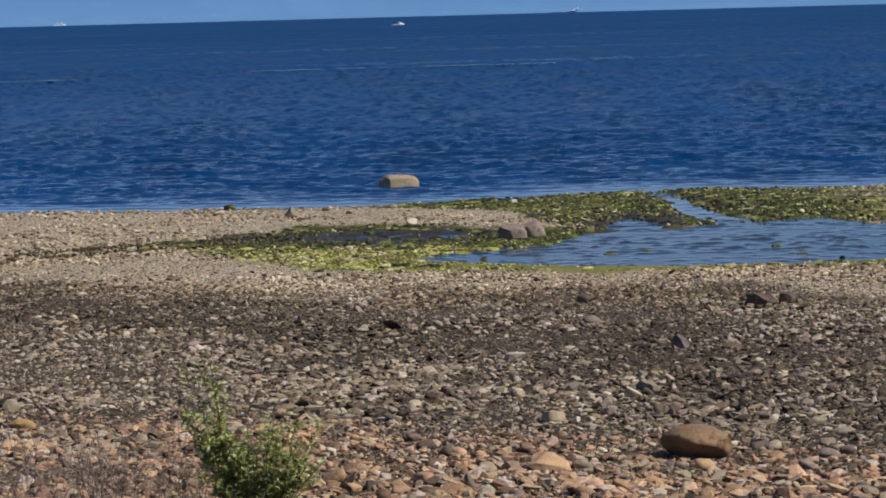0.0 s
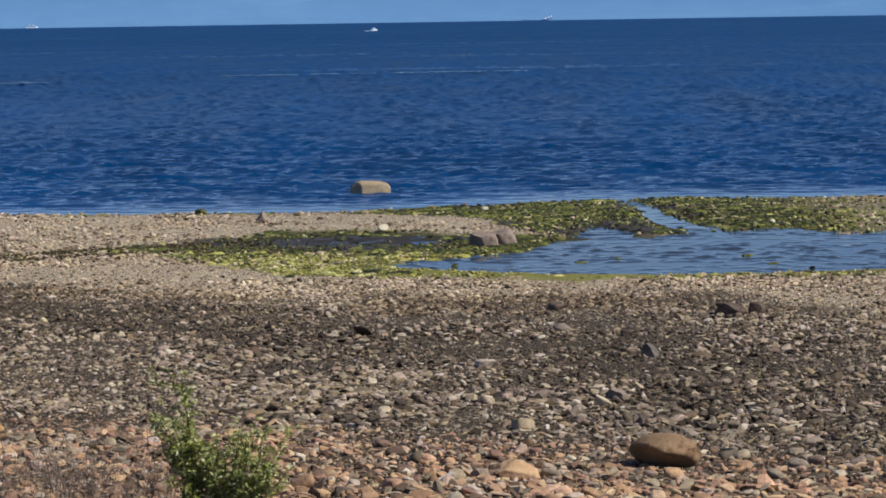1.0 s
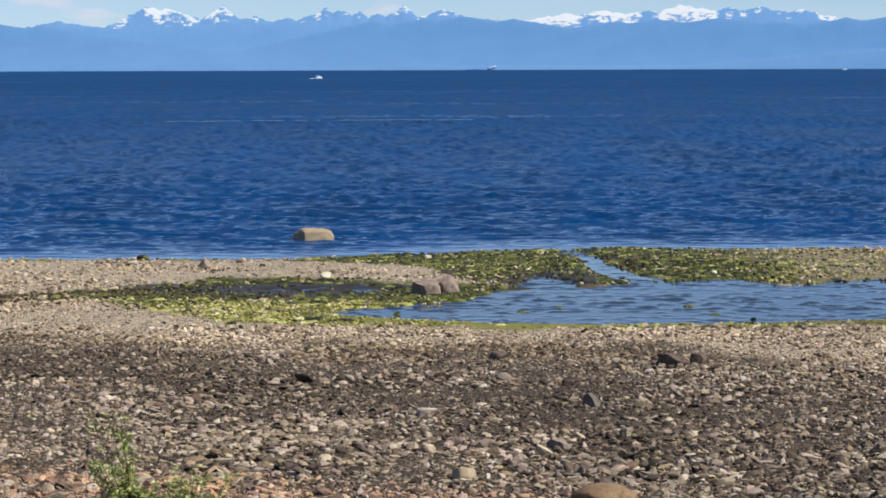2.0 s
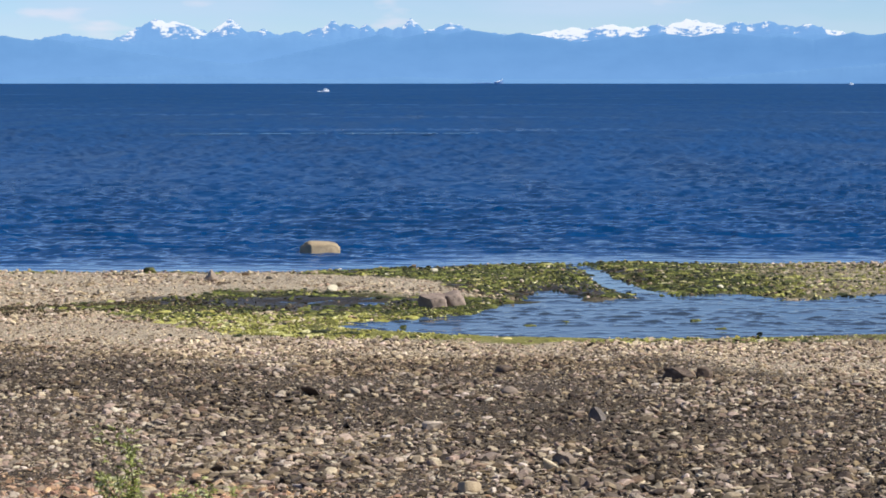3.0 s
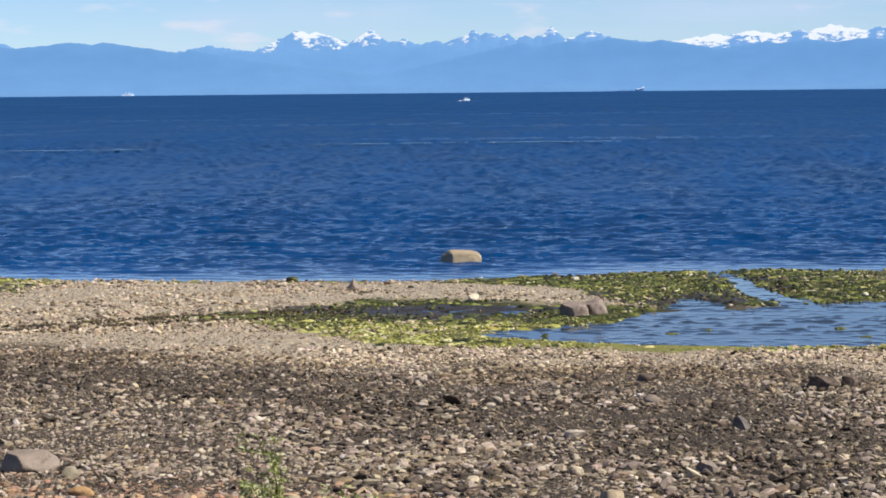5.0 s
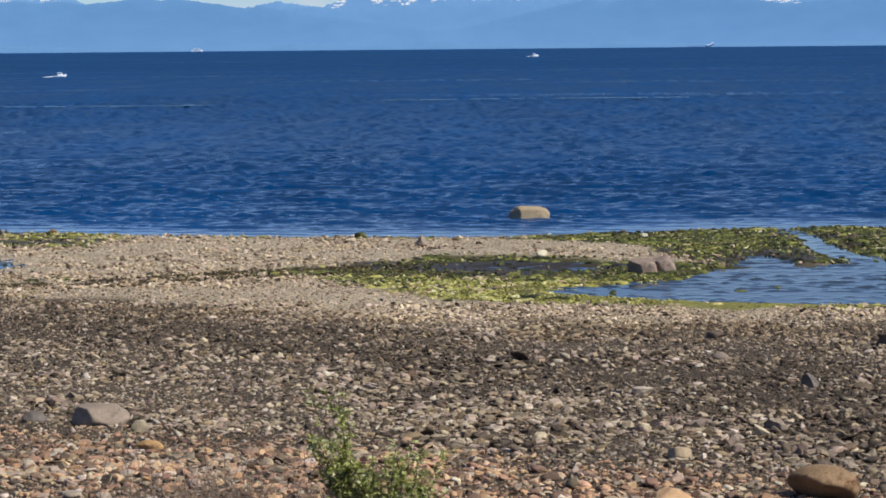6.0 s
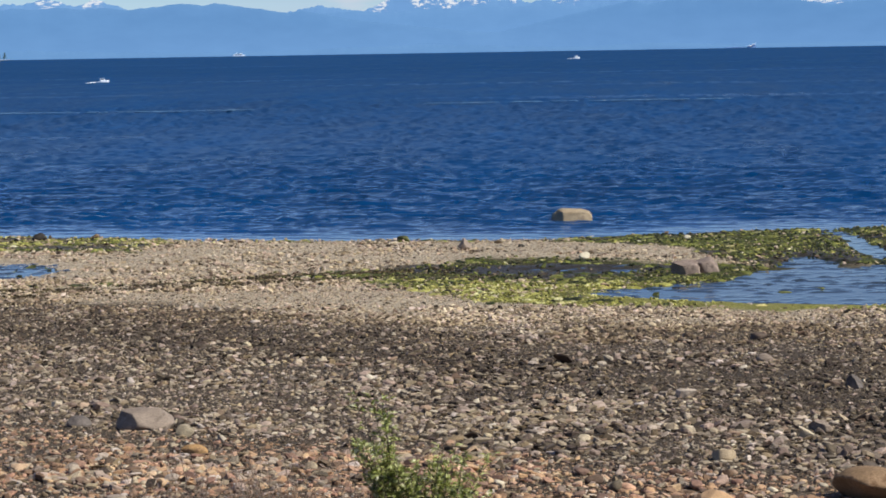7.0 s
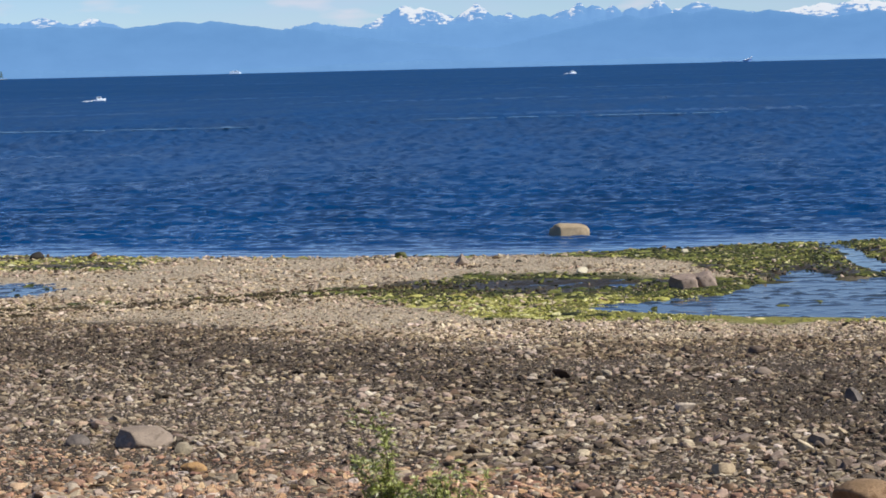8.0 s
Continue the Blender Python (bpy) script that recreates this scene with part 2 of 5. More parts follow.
def water_mat(name, base, scale_x, scale_y, strength, rough, far=False):
    """Open water: dark body colour, sky in the facets of the ripples, which run along the shore."""
    m, nt, n, l, bsdf = material(name)
    pos = n.new("ShaderNodeNewGeometry").outputs["Position"]
    mp = n.new("ShaderNodeMapping")
    mp.inputs["Scale"].default_value = (scale_x, scale_y, 1)
    l.new(pos, mp.inputs["Vector"])
    fine = tex_noise(n, l, mp.outputs[0], 1.0, 4.0, 0.6)
    big = n.new("ShaderNodeMapping")
    big.inputs["Scale"].default_value = (0.1, 0.018, 1)
    l.new(pos, big.inputs["Vector"])
    gust = tex_noise(n, l, big.outputs[0], 1.0, 7.0, 0.72)
    if far:
        bsdf.inputs["Specular Tint"].default_value = (0.48, 0.87, 1.0, 1)
        # ripples too fine to see, farther out: a wider gloss
        sep = n.new("ShaderNodeSeparateXYZ")
        l.new(pos, sep.inputs[0])
        rr = ramp(n, [(0.0, (rough, rough, rough)), (0.06, (0.26, 0.26, 0.26)), (0.3, (0.44, 0.44, 0.44)), (1.0, (0.6, 0.6, 0.6))])
        gr = ramp(n, [(0.36, (0.87, 0.87, 0.87)), (0.64, (1.13, 1.13, 1.13))])
        l.new(gust, gr.inputs[0])
        l.new(math_node(n, l, "DIVIDE", math_node(n, l, "SUBTRACT", sep.outputs[1], 90.0), 800.0), rr.inputs[0])
        slick = n.new("ShaderNodeMapping")
        slick.inputs["Scale"].default_value = (0.006, 0.045, 1)
        slick.inputs["Rotation"].default_value = (0, 0, 0.02)
        l.new(pos, slick.inputs["Vector"])
        sm = ramp(n, [(0.6, (1, 1, 1)), (0.7, (0.62, 0.62, 0.62))])
        l.new(tex_noise(n, l, slick.outputs[0], 1.0, 3.0, 0.5), sm.inputs[0])
        l.new(mix(n, l, mix(n, l, rr.outputs[0], sm.outputs[0], 1.0, "MULTIPLY"), gr.outputs[0], 1.0, "MULTIPLY"), bsdf.inputs["Roughness"])
    r = ramp(n, [(0.3, tuple(v * 0.6 for v in base)), (0.7, tuple(v * 1.4 for v in base))])
    l.new(gust, r.inputs[0])
    l.new(r.outputs[0], bsdf.inputs["Base Color"])
    bsdf.inputs["IOR"].default_value = 1.33
    bsdf.inputs["Roughness"].default_value = rough
    if far:
        calm = n.new("ShaderNodeAttribute")
        calm.attribute_name = "open_water"
        fine = math_node(n, l, "MULTIPLY", fine, calm.outputs["Fac"])
    bump(n, l, bsdf, fine, strength, 0.12)
    return m


mat_sea = water_mat("sea_water", (0.0005, 0.0385, 0.131), 1.9, 0.75, 1.0, 0.055, True)
mat_pool = water_mat("pool_water", (0.03, 0.045, 0.06), 2.2, 1.6, 0.015, 0.04)


# ---------------------------------------------------------------- arithmetic of the ground
def vnoise(x, y, scale, seed):
    """Smooth value noise, 0 to 1."""
    rng = np.random.default_rng(seed)
    table = rng.random((128, 128))
    u, v = np.asarray(x, float) * scale, np.asarray(y, float) * scale
    i, j = np.floor(u).astype(int), np.floor(v).astype(int)
    a, b = u - i, v - j
    a, b = a * a * (3 - 2 * a), b * b * (3 - 2 * b)
    i0, j0, i1, j1 = i % 128, j % 128, (i + 1) % 128, (j + 1) % 128
    return (table[i0, j0] * (1 - a) + table[i1, j0] * a) * (1 - b) + (table[i0, j1] * (1 - a) + table[i1, j1] * a) * b


def fnoise(x, y, scale, seed, octaves=3):
    out, amp, tot = 0.0, 1.0, 0.0
    for k in range(octaves):
        out = out + amp * vnoise(x, y, scale * 2 ** k, seed + k)
        tot, amp = tot + amp, amp * 0.55
    return out / tot


def smooth(a, b, x):
    t = np.clip((x - a) / (b - a), 0, 1)
    return t * t * (3 - 2 * t)


def shore(x):
    """How far out the water's edge lies."""
    return (91.6 + 4.3 * smooth(-7, 6, x) - 0.8 * smooth(-24, -18, x) + 1.8 * smooth(-20, -28, x)
            + 1.2 * (fnoise(x, 0 * x, 0.35, 11) - 0.5))


POOL = 0.20   # level of the tide pools


def pool_level(y):
    return np.interp(y, [79, 93], [POOL, -0.01])


def pool_depth(x, y):
    """Metres inside the edge of a tide pool; negative outside."""
    wob = 1.5 * (fnoise(x, y, 0.6, 31) - 0.5)
    near = np.interp(x, [-2.8, 0.3, 5.4, 9, 14, 30], [68.4, 66.7, 65.4, 65.6, 66.6, 67.5])
    far = np.interp(x, [-2.8, -0.5, 1.6, 3.0, 4.4, 6.0, 7.2, 8.5, 11.6, 13.0, 16, 30], [69.0, 71.2, 71.8, 76.5, 80.6, 76.8, 77.0, 78.8, 78.8, 76.8, 78.4, 79])
    main = np.minimum(np.minimum(y - near + 0.25 * wob, far - y + wob), (x + 2.8))
    arm = 0.8 * (1 - np.hypot((x + 3.9) / 3.6, (y - 76.4) / 1.5)) + 2.2 * (fnoise(x * 0.4, y, 1.4, 33) - 0.5) - 0.45
    left = 2.1 * (1 - np.hypot((x + 26.6) / 4.3, (y - 76.2) / 2.7)) + 0.4 * wob
    cx = np.interp(y, [76, 79.3, 82.1, 86.2, 90, 94], [8.6, 8.0, 7.35, 7.0, 6.9, 6.4])
    chan = np.minimum(np.interp(y, [78, 92], [0.75, 0.3]) - np.abs(x - cx) + 0.25 * wob, np.minimum(y - 76, 96 - y))
    return np.maximum(np.maximum(main, arm), np.maximum(left, chan))


def ground_z(x, y):
    x, y = np.asarray(x, float), np.asarray(y, float)
    up = np.interp(y, [-400, -80, 3, 14, 24, 30, 44, 54, 60, 66], [6.8, 6.4, 6.4, 3.4, 2.3, 1.95, 1.15, 0.70, 0.42, 0.27])
    d = shore(x) - y
    flat = np.where(d > 0, np.minimum(0.27, 0.028 * d), np.maximum(-6.0, 0.05 * d))
    z = np.where(y < 66, up, np.minimum(flat, 0.27))
    amp = np.interp(y, [20, 50, 66, 95, 110], [0.1, 0.1, 0.05, 0.04, 0.0])
    z = z + amp * (fnoise(x, y, 0.45, 5) - 0.5)
    p = pool_depth(x, y)
    shoal = np.maximum(smooth(1.0, 0.5, np.hypot((x - 4.4) / 2.6, (y - 78.0) / 3.4)), smooth(1.2, 0.6, np.hypot((x + 4.2) / 4.4, (y - 76.0) / 2.4)))
    bars = shoal * smooth(0.42, 0.62, fnoise(x * 0.45, y, 1.0, 121))
    basin = pool_level(y) - np.clip(0.05 * p, -0.3, 0.14) + 0.16 * bars
    return np.where(p > -0.8, np.minimum(z, basin), z)


def algae(x, y):
    """0 to 1: how thickly green weed covers the stones."""
    n = fnoise(x, y, 0.5, 61)
    n2 = fnoise(x * 0.5, y, 1.1, 67)
    s = shore(x)
    lo = np.interp(x, [-7, -2, 0.2, 1.2, 2.6, 7.3, 8.5, 12, 13.4, 18], [91, 86.8, 84.4, 79.6, 77, 77, 78.0, 78.6, 77.0, 77.6])
    far = smooth(-0.8, 0.8, y - lo + 2.5 * (n - 0.5)) * smooth(-8, -3, x) * (1 - 0.55 * smooth(11.5, 17, x))
    a0 = np.interp(x, [-30, -15, -11, -8.3, -5.9, -3.2, 3.6, 16], [67.0, 72.0, 72.2, 68.9, 65.9, 64.3, 64.3, 64.6])
    a1 = np.interp(x, [-30, -15, -11.7, -9.2, -7.6, -4.7, -1, 2, 4.4, 5, 30], [68.0, 73.8, 76.2, 77.6, 80.2, 80.2, 78.6, 77.6, 76.5, 66.2, 66.6])
    near = smooth(-0.5, 1.2, np.minimum(y - a0, a1 - y) + 1.6 * (n - 0.5)) * np.interp(x, [-18, -13, -9], [0.3, 0.65, 1.0])
    left = 0.75 * smooth(-0.5, 0.5, np.minimum(y - 83.6, -21.5 - x) + 2.0 * (n - 0.5))
    edge = 0.6 * smooth(1.8, 0.4, s - y) * smooth(0.35, 0.6, n2)
    p = pool_depth(x, y)
    rim = 0.95 * smooth(-2.7, -1.5, p + 1.6 * (n - 0.5)) * (p < 0.2) * (y < 70)
    a = np.maximum(np.maximum(np.maximum(far, near), np.maximum(left, edge)), rim)
    return a * smooth(0.15, 0.5, n2 + 0.18) * (y < s + 1.5)


def film(x, y):
    """0 to 1: a smooth yellow-green film along the near edge of the pool."""
    p = pool_depth(x, y)
    reach = np.interp(x, [-3, 3, 6.5], [0.0, 0.0, 2.9])
    return smooth(-3.8, -2.6, p - reach + 3.0 * (fnoise(x, y, 0.7, 63) - 0.5)) * (p < 0.3) * smooth(69.0, 67.5, y) * smooth(-5.0, -2.0, x)


def gravel_edge(x):
    """How far out the pale shell gravel begins."""
    return np.interp(x, [-16, -13.5, -7.6, -1.6, 1.7, 5, 6.5, 9, 12], [66.0, 65.2, 60.2, 58.8, 60.2, 61.0, 58.8, 53.0, 50.0])


def dark(x, y):
    """0 to 1: how far the stones are stained dark (weed and barnacle belt)."""
    n = fnoise(x * 0.6, y, 0.22, 71)
    mid = np.interp(x, [-16, -10, -4, 2, 8], [57.5, 54, 47, 42, 38.5]) - 8 * (n - 0.5)
    wide = np.interp(x, [-12, -2, 5], [6.0, 5.0, 9.0]) * np.where(y < mid, np.interp(x, [-7, -4, 1], [0.65, 0.9, 1.0]), 1.0)
    band = np.exp(-((y - mid) / wide) ** 2)
    patch = smooth(0.56, 0.7, fnoise(x * 0.5, y, 0.55, 77)) * smooth(61, 54, y) * smooth(30, 36, y)
    band *= 1 - 0.5 * np.exp(-((x + 7.6) / 2.0) ** 2 - ((y - 45) / 5) ** 2)
    low = 0.4 * np.exp(-((x + 2.5) / 2.2) ** 2 - ((y - 33.5) / 3) ** 2) + 0.3 * np.exp(-((x + 13) / 3.2) ** 2 - ((y - 46) / 6) ** 2)
    east = low + 0.6 * smooth(2.6, 4.6, x) * smooth(24.5, 27.5, y) * smooth(41, 36, y) * smooth(0.2, 0.55, n)
    return np.clip(np.maximum(np.interp(x, [-8, 0, 4, 6, 9], [1.05, 0.85, 0.92, 0.8, 0.4]) * band, east) + np.interp(x, [-6, -3, 2, 5, 8], [0.3, 0.5, 0.6, 0.35, 0.15]) * patch, 0, 1) * smooth(-0.5, -5.0, y - gravel_edge(x))


def shelly(x, y):
    """0 to 1: pale shell gravel of the flats."""
    return smooth(-1.6, 1.6, y - gravel_edge(x) + 4 * (fnoise(x, y, 0.4, 81) - 0.5))


def brownish(x, y):
    """0 to 1: share of brown stones, most of all in the belt beside the shell gravel."""
    belt = smooth(-9.0, -3.5, y - gravel_edge(x)) * smooth(0.3, 0.62, fnoise(x * 0.5, y, 0.45, 87))
    return np.clip(0.85 * belt + 0.3, 0, 1)


def lime(x, y):
    """0 to 1: share of yellow-green among the weedy stones."""
    near = smooth(73.0, 70.0, y) * smooth(-11, -7.5, x)
    spit = np.exp(-((x - 2.2) / 1.8) ** 2 - ((y - 81.5) / 3.0) ** 2)
    edge = 0.7 * (y > 87) * smooth(-4, -7, x)
    east = 0.5 * smooth(11, 15, x) * (y > 76)
    return np.clip(0.95 * near + 0.7 * spit + edge + east + 0.12, 0, 1)


def mud(x, y):
    """0 to 1: dark wet mud and flat brown weed between the stones."""
    n = fnoise(x * 0.45, y, 0.7, 111)
    arm = smooth(1.0, 0.6, np.hypot((x + 5.2) / 6.6, (y - 75.4) / 3.0) + 1.2 * (n - 0.5))
    spit = smooth(1.0, 0.6, np.hypot((x - 4.8) / 2.4, (y - 79.6) / 3.6) + 1.4 * (n - 0.5))
    belts = smooth(0.52, 0.6, n) * smooth(13, 10, x) * smooth(0.3, 0.7, algae(x, y)) * (y > 76)
    return np.maximum(np.maximum(arm, spit), belts) * (y < shore(x))


def rusty(x, y):
    """0 to 1: share of iron-stained orange cobbles high on the beach."""
    mid = np.interp(x, [-14, -8, -3, 1, 6], [37.4, 35.3, 32.4, 30.8, 27.4])
    return smooth(1.6, -1.4, y - mid + 3.0 * (fnoise(x, y, 0.5, 91) - 0.5)) * (0.65 + 0.35 * smooth(0.35, 0.6, fnoise(x, y, 0.8, 95)))


def wrack(x, y):
    """Whether the brown line of weed that the tide left lies here."""
    line = np.interp(x, [-24, -19, -14, -9], [68.8, 70.4, 73.0, 75.6]) + 1.0 * (fnoise(x, 0 * x, 0.4, 201) - 0.5)
    return (np.abs(y - line + 3.0 * (fnoise(x, y, 0.9, 205) - 0.5)) < 1.7 * (fnoise(x, y, 0.7, 203) - 0.2)) & (fnoise(x, y, 0.8, 207) > 0.36) & (x < -8) & (x > -25)


def mesh_from(name, verts, faces, mat, smooth_faces=True):
    """A mesh from arrays; faces all of one size."""
    me = bpy.data.meshes.new(name)
    verts, faces = np.asarray(verts, np.float32), np.asarray(faces, np.int32)
    k = faces.shape[1]
    me.vertices.add(len(verts))
    me.vertices.foreach_set("co", verts.ravel())
    me.loops.add(faces.size)
    me.loops.foreach_set("vertex_index", faces.ravel())
    me.polygons.add(len(faces))
    me.polygons.foreach_set("loop_start", np.arange(0, faces.size, k, dtype=np.int32))
    me.polygons.foreach_set("use_smooth", np.full(len(faces), smooth_faces))
    me.update(calc_edges=True)
    me.validate()
    if mat:
        me.materials.append(mat)
    return me


def grid_faces(nx, ny):
    i, j = np.meshgrid(np.arange(nx - 1), np.arange(ny - 1))
    a = (j * nx + i).ravel()
    return np.stack([a, a + 1, a + nx + 1, a + nx], 1)


# ---------------------------------------------------------------- ground and water
def spread(lo, hi, step, far, grow=1.35):
    mid = list(np.arange(lo, hi + step / 2, step))
    left, right, s = [], [], step
    x = lo
    while x > -far:
        s *= grow
        x -= s
        left.append(x)
    x, s = hi, step
    while x < far:
        s *= grow
        x += s
        right.append(x)
    return np.array(left[::-1] + mid + right)


gx, gy = spread(-36, 27, 0.33, 4700), spread(20, 104, 0.33, 4700)
X, Y = np.meshgrid(gx, gy)
Z = ground_z(X, Y)
me = mesh_from("ground", np.stack([X.ravel(), Y.ravel(), Z.ravel()], 1), grid_faces(len(gx), len(gy)), mat_ground)
zone = np.ones((X.size, 4), np.float32)
zone[:, 0] = (1 - shelly(X, Y)).ravel()
zone[:, 1] = np.clip(algae(X, Y) + 0.55 * wrack(X, Y) + 0.8 * smooth(-0.3, 0.5, pool_depth(X, Y)), 0, 1).ravel()
zone[:, 2] = np.maximum(film(X, Y), 0.5 * algae(X, Y) * lime(X, Y) * (Y < 74) * smooth(0.35, 0.6, fnoise(X, Y, 0.9, 119))).ravel()
zone[:, 3] = np.maximum(mud(X, Y), 0.7 * wrack(X, Y)).ravel()
attr = me.color_attributes.new("zone", "FLOAT_COLOR", "POINT")
attr.data.foreach_set("color", zone.ravel())
ground = tagged(new("ground", me), "cobble and shell gravel beach at low tide, sloping to the sea", "beach", kind="structure")

# the sea: rows close together near the shore, wide apart towards the horizon
rng = np.random.default_rng(7)
SEA_END = 4800.0
rows = 8.0 / np.linspace(8.0 / 86.0, 8.0 / SEA_END, 460)
ang = np.linspace(-0.34, 0.28, 560)
side = np.concatenate([np.linspace(-1.5, -0.36, 24), ang, np.linspace(0.31, 1.5, 24)])
A, Rr = np.meshgrid(side, rows)
SX, SY = Rr * np.tan(np.clip(A, -1.35, 1.35)), Rr + 0 * A
SZ = np.zeros_like(SX)
row_gap = SY ** 2 / 8.0 * (8.0 / 86.0 / 460)
for k in range(34):
    lam = 0.44 * 1.1 ** k
    th = rng.normal(1.58, 0.3)
    kx, ky = 2 * math.pi / lam * math.cos(th), 2 * math.pi / lam * math.sin(th)
    amp = (0.016 * lam if lam < 1.5 else 0.024 * (1.5 / lam) ** 0.9) * rng.uniform(0.6, 1.3)
    SZ += amp * smooth(1.6, 3.6, lam / row_gap) * np.sin(kx * SX + ky * SY + rng.uniform(0, 6.28))
# short chop; its depth along the view grows with distance, as crest hides crest
chop_y = np.linspace(80, SEA_END, 20000)
chop_v = np.cumsum((chop_y[1] - chop_y[0]) / (0.21 * (1 + (chop_y / 112) ** 2)))
V = np.interp(SY, chop_y, chop_v)
deep = 0.21 * (1 + (SY / 112) ** 2)
wide = SX * np.interp(SY, [95, 130, 350, 800, 2000, 4800], [0.95, 0.8, 0.4, 0.24, 0.13, 0.065])
chop = 0.24 * fnoise(wide + 0.1 * V, V, 1.0, 301, 2) + 0.66 * fnoise(2.1 * wide - 0.12 * V, 1.4 * V, 1.0, 305, 1) + 0.12 * fnoise(0.5 * wide - 0.08 * V + 9.3, 0.7 * V, 1.0, 311, 2)
SZ += np.minimum(0.6 * deep, 1.1) * np.interp(SY, [100, 200, 350, 700], [1.0, 0.85, 0.6, 0.4]) * (chop - 0.5) * (0.55 + 0.9 * fnoise(SX, SY * 0.4, 0.03, 43))
calm = smooth(0.0, 11.0, SY - shore(SX)) * 0.93 + 0.07
SZ *= calm * (0.95 + 0.5 * fnoise(SX, SY, 0.02, 41)) * np.interp(SY, [80, 600, 4800], [1, 1, 0.6])
me = mesh_from("sea", np.stack([SX.ravel(), SY.ravel(), SZ.ravel()], 1), grid_faces(len(side), len(rows)), mat_sea)
attr = me.attributes.new("open_water", "FLOAT", "POINT")
attr.data.foreach_set("value", calm.ravel().astype(np.float32))
tagged(new("sea", me), "dark blue wind-rippled sea reaching the horizon", "water", kind="structure")

# tide pools: a sheet over the basins
px, py = np.arange(-31, 23.1, 0.1), np.arange(64, 97.1, 0.075)
PX, PY = np.meshgrid(px, py)
keep = pool_depth(PX, PY) > -0.7
f4 = grid_faces(len(px), len(py))
f4 = f4[keep.ravel()[f4].all(1)]
PZ = pool_level(PY)
# short dashes of ripple, in patches
S = 0.6 * fnoise(PX * 2.4 + 0.2 * PY, PY * 2.6, 1.0, 46, 2) + 0.4 * fnoise(PX * 1.5 - 0.3 * PY, PY * 3.4, 1.0, 48, 2)
PZ = PZ + 0.18 * np.maximum(S - 0.52, 0) * (0.35 + 0.65 * smooth(0.3, 0.6, fnoise(PX * 0.4, PY, 0.4, 44))) + 0.006 * S
used, inv = np.unique(f4, return_inverse=True)
vv = np.stack([PX.ravel(), PY.ravel(), PZ.ravel()], 1)[used]
me = mesh_from("tide_pool", vv, inv.reshape(-1, 4), mat_pool)
tagged(new("tide_pool", me), "shallow tide pool with blue sky on it, draining to the sea", "water", kind="structure")

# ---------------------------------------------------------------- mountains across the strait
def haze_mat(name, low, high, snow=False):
    """Far land as a glowing backdrop; the blue haze of distance is put into its emission."""
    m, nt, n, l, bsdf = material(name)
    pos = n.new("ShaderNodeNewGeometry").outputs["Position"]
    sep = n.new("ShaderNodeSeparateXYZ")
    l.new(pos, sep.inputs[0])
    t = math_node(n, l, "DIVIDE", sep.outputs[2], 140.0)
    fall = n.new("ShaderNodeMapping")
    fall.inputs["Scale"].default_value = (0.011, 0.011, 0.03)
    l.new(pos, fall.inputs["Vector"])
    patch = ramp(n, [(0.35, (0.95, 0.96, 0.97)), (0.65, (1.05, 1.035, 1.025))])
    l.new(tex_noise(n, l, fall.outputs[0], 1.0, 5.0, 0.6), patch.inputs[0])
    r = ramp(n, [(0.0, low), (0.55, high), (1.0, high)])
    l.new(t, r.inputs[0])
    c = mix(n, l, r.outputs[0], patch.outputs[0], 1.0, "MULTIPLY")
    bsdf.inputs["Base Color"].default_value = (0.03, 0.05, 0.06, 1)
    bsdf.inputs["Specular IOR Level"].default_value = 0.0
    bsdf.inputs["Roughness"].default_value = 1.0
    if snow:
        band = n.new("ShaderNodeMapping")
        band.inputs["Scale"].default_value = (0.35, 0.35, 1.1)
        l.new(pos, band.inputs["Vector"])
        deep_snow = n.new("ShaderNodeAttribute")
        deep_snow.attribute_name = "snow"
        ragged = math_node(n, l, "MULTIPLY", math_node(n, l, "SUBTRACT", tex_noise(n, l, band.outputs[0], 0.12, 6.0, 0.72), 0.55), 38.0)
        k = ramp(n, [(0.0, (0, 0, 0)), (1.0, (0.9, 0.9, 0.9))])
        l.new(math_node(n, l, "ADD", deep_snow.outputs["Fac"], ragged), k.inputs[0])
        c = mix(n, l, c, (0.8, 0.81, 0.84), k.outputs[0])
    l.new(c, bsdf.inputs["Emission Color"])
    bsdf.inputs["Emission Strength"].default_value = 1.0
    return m


